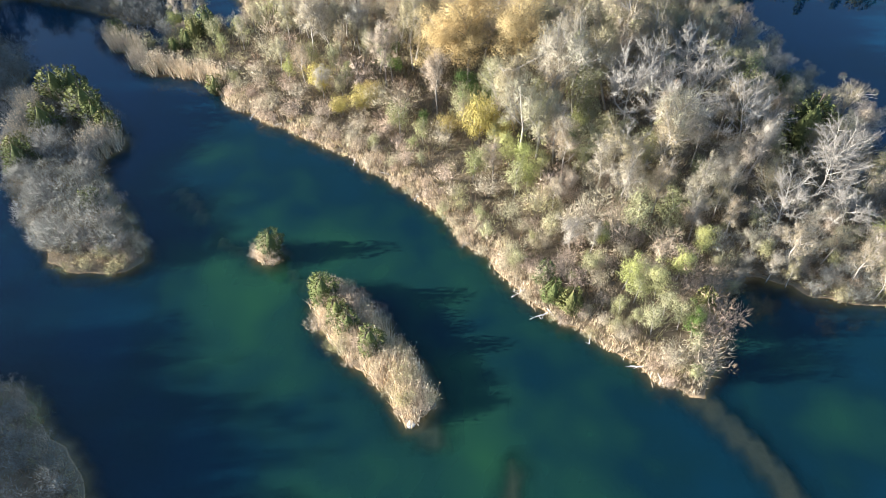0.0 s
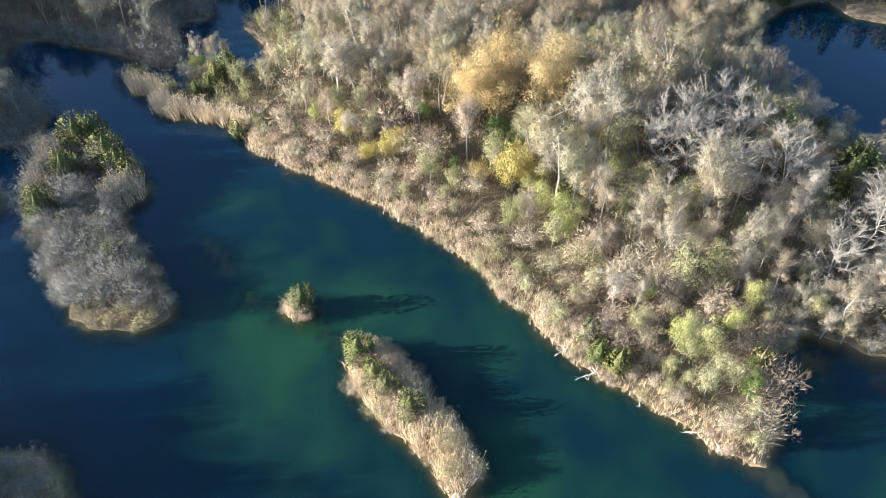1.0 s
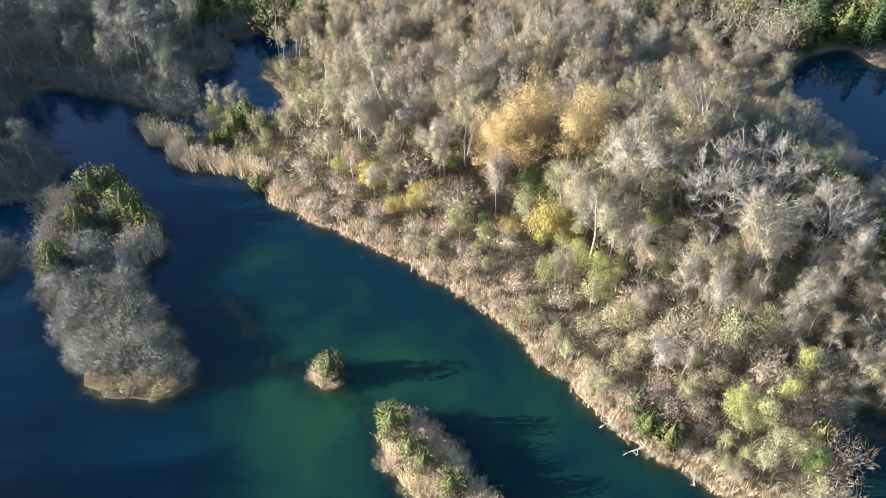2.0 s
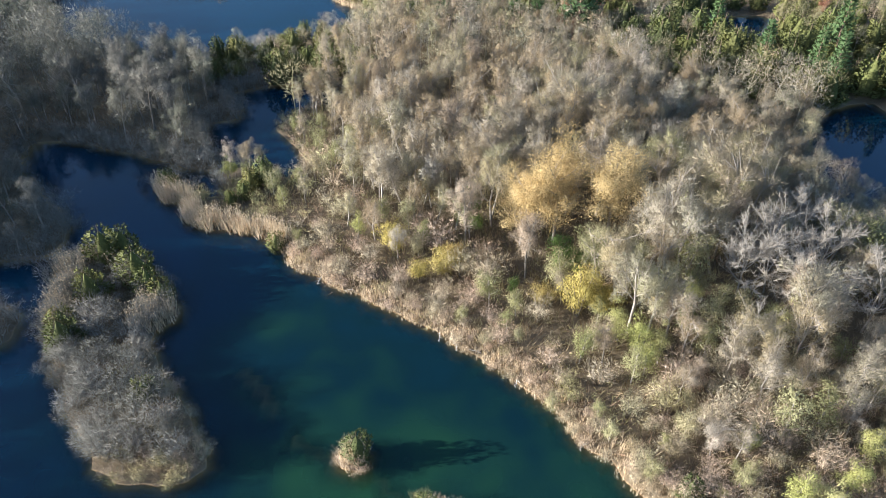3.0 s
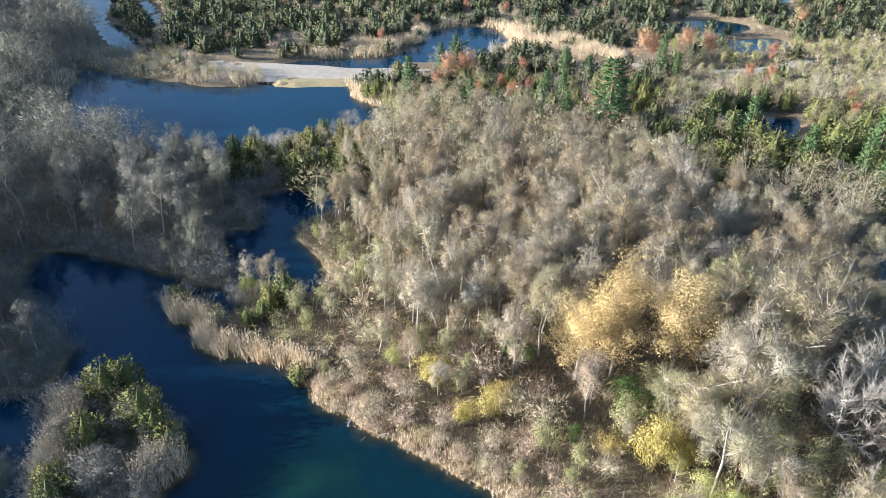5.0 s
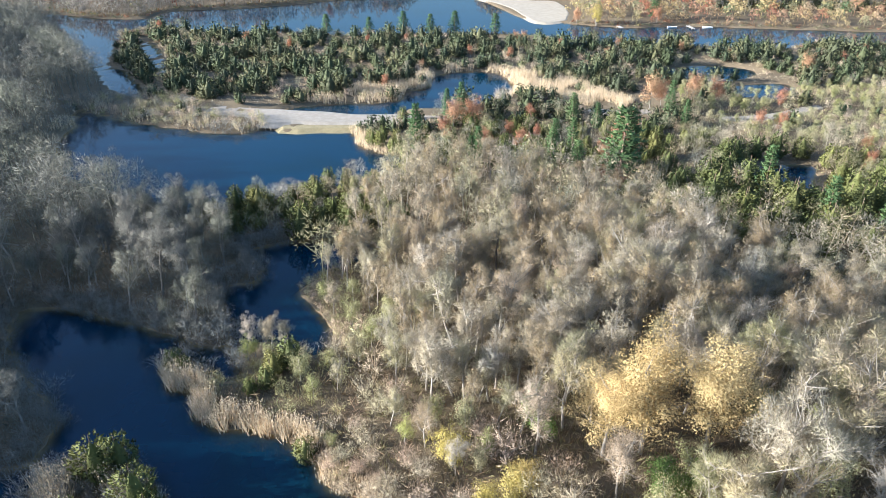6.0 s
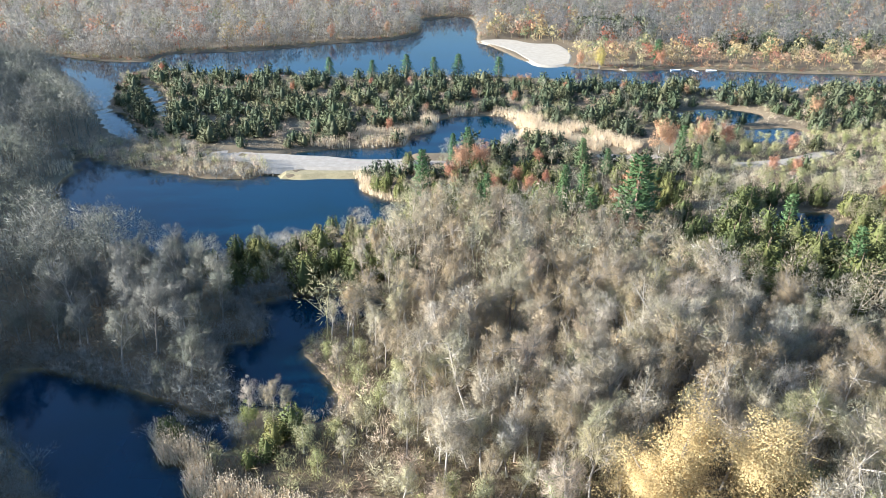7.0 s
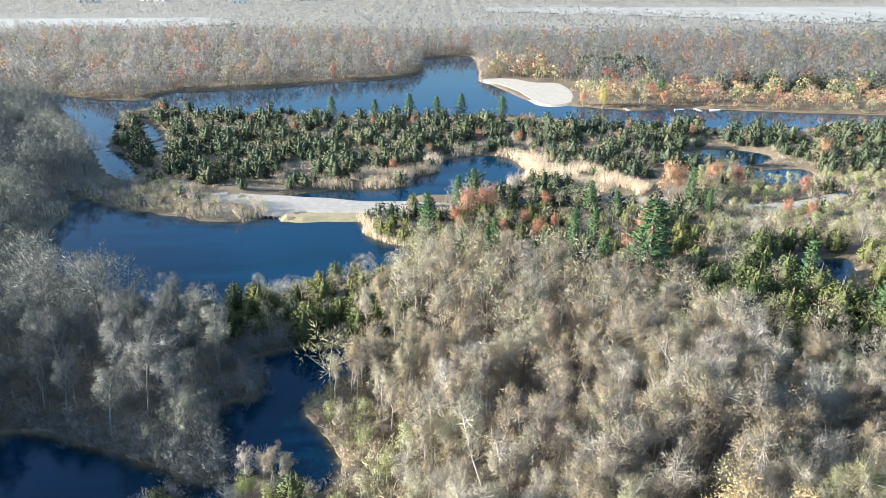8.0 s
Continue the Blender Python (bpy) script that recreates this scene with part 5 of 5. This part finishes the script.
far_wood("far_bank_brush", (-230, 250, 325, 600), 2.7, 315, far_bank, [clump_shape(s, h=10.0, n=22, w=0.8) for s in (321, 322)], 3.0, S_LEAF, "tan brush and reeds along the far banks")
far_wood("far_pines", (70, 150, 440, 500), 6.5, 316, lambda X, Y: np.hypot((X - 92) / 26, (Y - 478) / 14) < 1, [joined(*cedar_shape(s, h=10.0, wide=0.3, tufts=150, fine=1.4, blunt=0.5)) for s in (323, 324)], 11.0, S_CEDAR, "dark green pine stand behind the beach")
far_wood("park_pines", (130, 260, 395, 470), 7.5, 317, lambda X, Y: np.hypot((X - 185) / 60, (Y - 428) / 16) < 1, [joined(*cedar_shape(s, h=10.0, wide=0.3, tufts=150, fine=1.4, blunt=0.5)) for s in (325, 326)], 9.5, S_CEDAR, "row of green pines in the lakeside park")


def slab(name, loop, z, mat, label, cat, drop=0.9, run=2.5):
    """A made surface with sloping shoulders."""
    pts = smooth_loop(loop, 4)
    n = len(pts)
    along = np.roll(pts, -1, 0) - np.roll(pts, 1, 0)
    out = unit(np.stack([along[:, 1], -along[:, 0]], 1))
    area = (pts[:, 0] * np.roll(pts[:, 1], -1) - np.roll(pts[:, 0], -1) * pts[:, 1]).sum()
    if area < 0:
        out = -out
    foot = pts + out * run
    bm = bmesh.new()
    top = [bm.verts.new((x, y, z)) for x, y in pts]
    low = [bm.verts.new((x, y, z - drop)) for x, y in foot]
    bm.faces.new(top)
    for i in range(n):
        bm.faces.new((top[i], low[i], low[(i + 1) % n], top[(i + 1) % n]))
    bmesh.ops.recalc_face_normals(bm, faces=bm.faces)
    me = bpy.data.meshes.new(name)
    bm.to_mesh(me)
    bm.free()
    me.materials.append(mat)
    return tagged(new(name, me), label, cat, kind="structure")


slab("beach", BEACH, 0.6, M_SAND, "pale sandy swimming beach on the lake", "beach", 0.9, 4.0)
slab("gravel_causeway", [(-20, 224.5), (-20, 230), (-30, 231.5), (-45, 232), (-59, 235.5), (-73, 237), (-88, 240), (-96, 240), (-88, 233), (-76, 230), (-70, 224.5), (-60, 225), (-44, 225)], 1.35, M_GRAVEL, "pale gravel causeway between two ponds", "road")
slab("causeway_turf", [(-64, 220.5), (-56, 221.2), (-46, 221.6), (-38, 222.6), (-38, 225), (-54, 224.8), (-64, 224.4)], 0.85, M_TURF, "strip of mown yellowing grass beside the causeway", "grass", 1.1, 3.2)


slab("park_path", [(26, 233), (34, 232.5), (42, 233.5), (42, 236.5), (34, 236), (26, 237)], 1.55, M_GRAVEL, "pale sandy path through the brush", "path", 0.5, 0.8)
slab("east_path", [(64, 226), (74, 227.5), (86, 231), (97, 238), (95, 241), (84, 234.5), (73, 230.5), (64, 229.5)], 1.6, M_GRAVEL, "pale sandy path among olive brush", "path", 0.5, 0.8)


def field(loop, label):
    """A stubble field draped over the land."""
    p = np.array(loop, float)
    u, v = np.arange(p[:, 0].min(), p[:, 0].max(), 10.0), np.arange(p[:, 1].min(), p[:, 1].max(), 10.0)
    U, V = np.meshgrid(u, v)
    x, y = U.ravel(), V.ravel()
    k = (np.arange(len(v) - 1)[:, None] * len(u) + np.arange(len(u) - 1)).ravel()
    k = k[inside_depth(x[k] + 5, y[k] + 5, p) > 0]
    z = ground_height(x, y, np.full(len(x), -60.0)) + 0.6
    tagged(new("field", mesh_of("field", np.stack([x, y, z], 1), np.stack([k, k + 1, k + len(u) + 1, k + len(u)], 1), M_FIELD, smooth=True)), label, "field", kind="structure")


for loop in FIELDS:
    field(loop, "pale harvested stubble field beyond the woods")


# ---- driftwood along the bank ----
def driftwood(seed, length):
    rng = np.random.default_rng(seed)
    root = new("driftwood")
    tagged(root, "bleached fallen branch lying half in the water at the bank", "driftwood", "driftwood along the bank")
    pts = [np.array([0, 0, 0.25])]
    for i in range(4):
        pts.append(pts[-1] + np.array([length / 4, rng.normal(0, 0.12) * length / 4, rng.normal(-0.03, 0.06) * length / 4]))
    r = 0.035 * length ** 0.7 * np.linspace(1.6, 0.5, 5)
    part("trunk", mesh_of("trunk", *tubes(pts[:-1], pts[1:], r[:-1], r[1:], 6), M_LOG, smooth=True), root)
    for k in range(5):
        p = pts[1 + k % 4]
        tip = p + unit(rng.normal(size=3) * [0.8, 1.0, 0.35] + [0.5, 0, 0.25]) * length * rng.uniform(0.2, 0.42)
        part("branch", mesh_of("branch", *tubes([p], [tip], [0.045], [0.015], 4), M_LOG, smooth=True), root)
    return root


lrng = np.random.default_rng(8)
for i, (x, y, length) in enumerate([(-18.2, 83.3, 3.2), (-8.4, 75.1, 2.6), (-22.4, 85.8, 2.2), (11.6, 50, 3.4), (12.2, 49.4, 2.8), (9.2, 53.6, 2.8), (21.2, 42.4, 2.6), (-4.2, 71, 2.2), (-13.6, 78.8, 2.0), (-11.6, 77, 1.8),
                                    (-30.5, 90.2, 2.2), (2.8, 61.6, 1.8), (16.2, 47, 2.0), (22.6, 41.6, 2.4), (-25.8, 87.4, 1.9)]):
    log = driftwood(500 + i, length * 0.7)
    log.matrix_basis = pose(x, y, 0.12, 0, 4, 215 + lrng.normal(0, 45))


# ---- small far things ----
def box_mesh(name, cx, cy, cz, sx, sy, sz, mat):
    bm = bmesh.new()
    bmesh.ops.create_cube(bm, size=1.0)
    bmesh.ops.scale(bm, vec=(sx, sy, sz), verts=bm.verts)
    bmesh.ops.translate(bm, vec=(cx, cy, cz), verts=bm.verts)
    bmesh.ops.bevel(bm, geom=bm.edges[:], offset=0.04, segments=1, affect="EDGES")
    me = bpy.data.meshes.new(name)
    bm.to_mesh(me)
    bm.free()
    me.materials.append(mat)
    return me


def gable_mesh(name, sx, sy, z, rise, mat):
    x, y = sx / 2 + 0.4, sy / 2 + 0.4
    V = [(-x, -y, z), (x, -y, z), (x, y, z), (-x, y, z), (-x, 0, z + rise), (x, 0, z + rise)]
    bm = bmesh.new()
    v = [bm.verts.new(p) for p in V]
    for f in ((0, 1, 5, 4), (2, 3, 4, 5), (0, 4, 3), (1, 2, 5), (3, 2, 1, 0)):
        bm.faces.new([v[i] for i in f])
    me = bpy.data.meshes.new(name)
    bm.to_mesh(me)
    bm.free()
    me.materials.append(mat)
    return me


barn = new("farm_building")
tagged(barn, "long low white farm building beyond the fields", "building", "farm buildings on the skyline")
part("wall", box_mesh("wall", 0, 0, 3, 34, 14, 6, M_WALL), barn)
part("roof", gable_mesh("roof", 34, 14, 6, 3.5, M_ROOF), barn)
for i in range(3):
    part("door", box_mesh("door", -10 + 10 * i, -7.05, 2, 3.2, 0.2, 4, M_ROOF), barn)
spots = [(-560, 1180, 0.9, 10), (-480, 1240, 1.2, -8), (-330, 1200, 0.8, 4), (-250, 1290, 1.3, 12), (-90, 1330, 1.0, -5), (60, 1420, 1.3, 6), (190, 1380, 0.8, -14), (330, 1450, 1.4, 3), (470, 1400, 1.0, 9), (610, 1480, 1.2, -6), (760, 1440, 0.9, 5)]
for i, (x, y, s, turn) in enumerate(spots):
    m = Matrix.Translation((x, y, height_at(x, y)[0] - 0.3)) @ Matrix.Rotation(radians(turn), 4, "Z") @ Matrix.Diagonal((s, s, s, 1))
    if i:
        copy_thing(barn, m).matrix_basis = m
    else:
        barn.matrix_basis = m

boat = new("rowing_boat")
tagged(boat, "small white boat moored at the far bank", "boat")
bm = bmesh.new()
rows = []
for k in range(7):
    f = k / 6
    w = 0.85 * math.sin(math.pi * (0.12 + 0.82 * f)) ** 0.6
    rows.append([bm.verts.new((-2.4 + 4.8 * f, s * w * q, 0.55 * h - 0.05)) for s, q, h in ((-1, 1, 1), (-1, 0.6, 0.1), (1, 0.6, 0.1), (1, 1, 1))])
for p, q in zip(rows[:-1], rows[1:]):
    for i in range(3):
        bm.faces.new((p[i], p[i + 1], q[i + 1], q[i]))
bm.faces.new(rows[0]), bm.faces.new(rows[-1])
hull = bpy.data.meshes.new("hull")
bm.to_mesh(hull)
bm.free()
hull.materials.append(M_WALL)
part("hull", hull, boat)
for k in (-0.9, 0.7):
    part("thwart", box_mesh("thwart", k, 0, 0.36, 0.28, 1.3, 0.05, M_LOG), boat)
boat.matrix_basis = pose(92, 372, 0.02, 0, 0, 8)
second = copy_thing(boat, pose(109, 371.5, 0.02, 0, 0, -14))
second.matrix_basis = pose(109, 371.5, 0.02, 0, 0, -14)


def dock(x, y, turn, length):
    """A plank jetty on posts."""
    root = new("jetty")
    tagged(root, "weathered grey wooden jetty at the far bank", "jetty", "jetties of the far lake")
    for i in range(int(length / 0.5)):
        part("plank", box_mesh("plank", i * 0.5, 0, 0.55, 0.46, 1.8, 0.06, M_LOG), root)
    for px in (0.3, length * 0.5, length - 0.6):
        for py in (-0.75, 0.75):
            part("post", mesh_of("post", *tubes([[px, py, -1.0]], [[px, py, 0.8]], [0.09], [0.09], 6), M_LOG), root)
    root.matrix_basis = pose(x, y, 0, 0, 0, turn)


dock(100, 373.5, -85, 7)
dock(66, 372.5, -80, 5)

bm = bmesh.new()
bmesh.ops.create_icosphere(bm, subdivisions=2, radius=0.45)
for v in bm.verts:
    v.co *= 1 + 0.18 * math.sin(v.co.x * 9 + 1) * math.sin(v.co.y * 7) + 0.1 * math.sin(v.co.z * 11)
    v.co.z *= 0.65
me = bpy.data.meshes.new("boulder")
bm.to_mesh(me)
bm.free()
me.materials.append(M_LOG)
stone = tagged(new("boulder", me), "pale bleached boulder at the tip of the reed islet", "boulder")
stone.matrix_basis = pose(-4.1, 35.7, 0.15, 0, 0, 20)
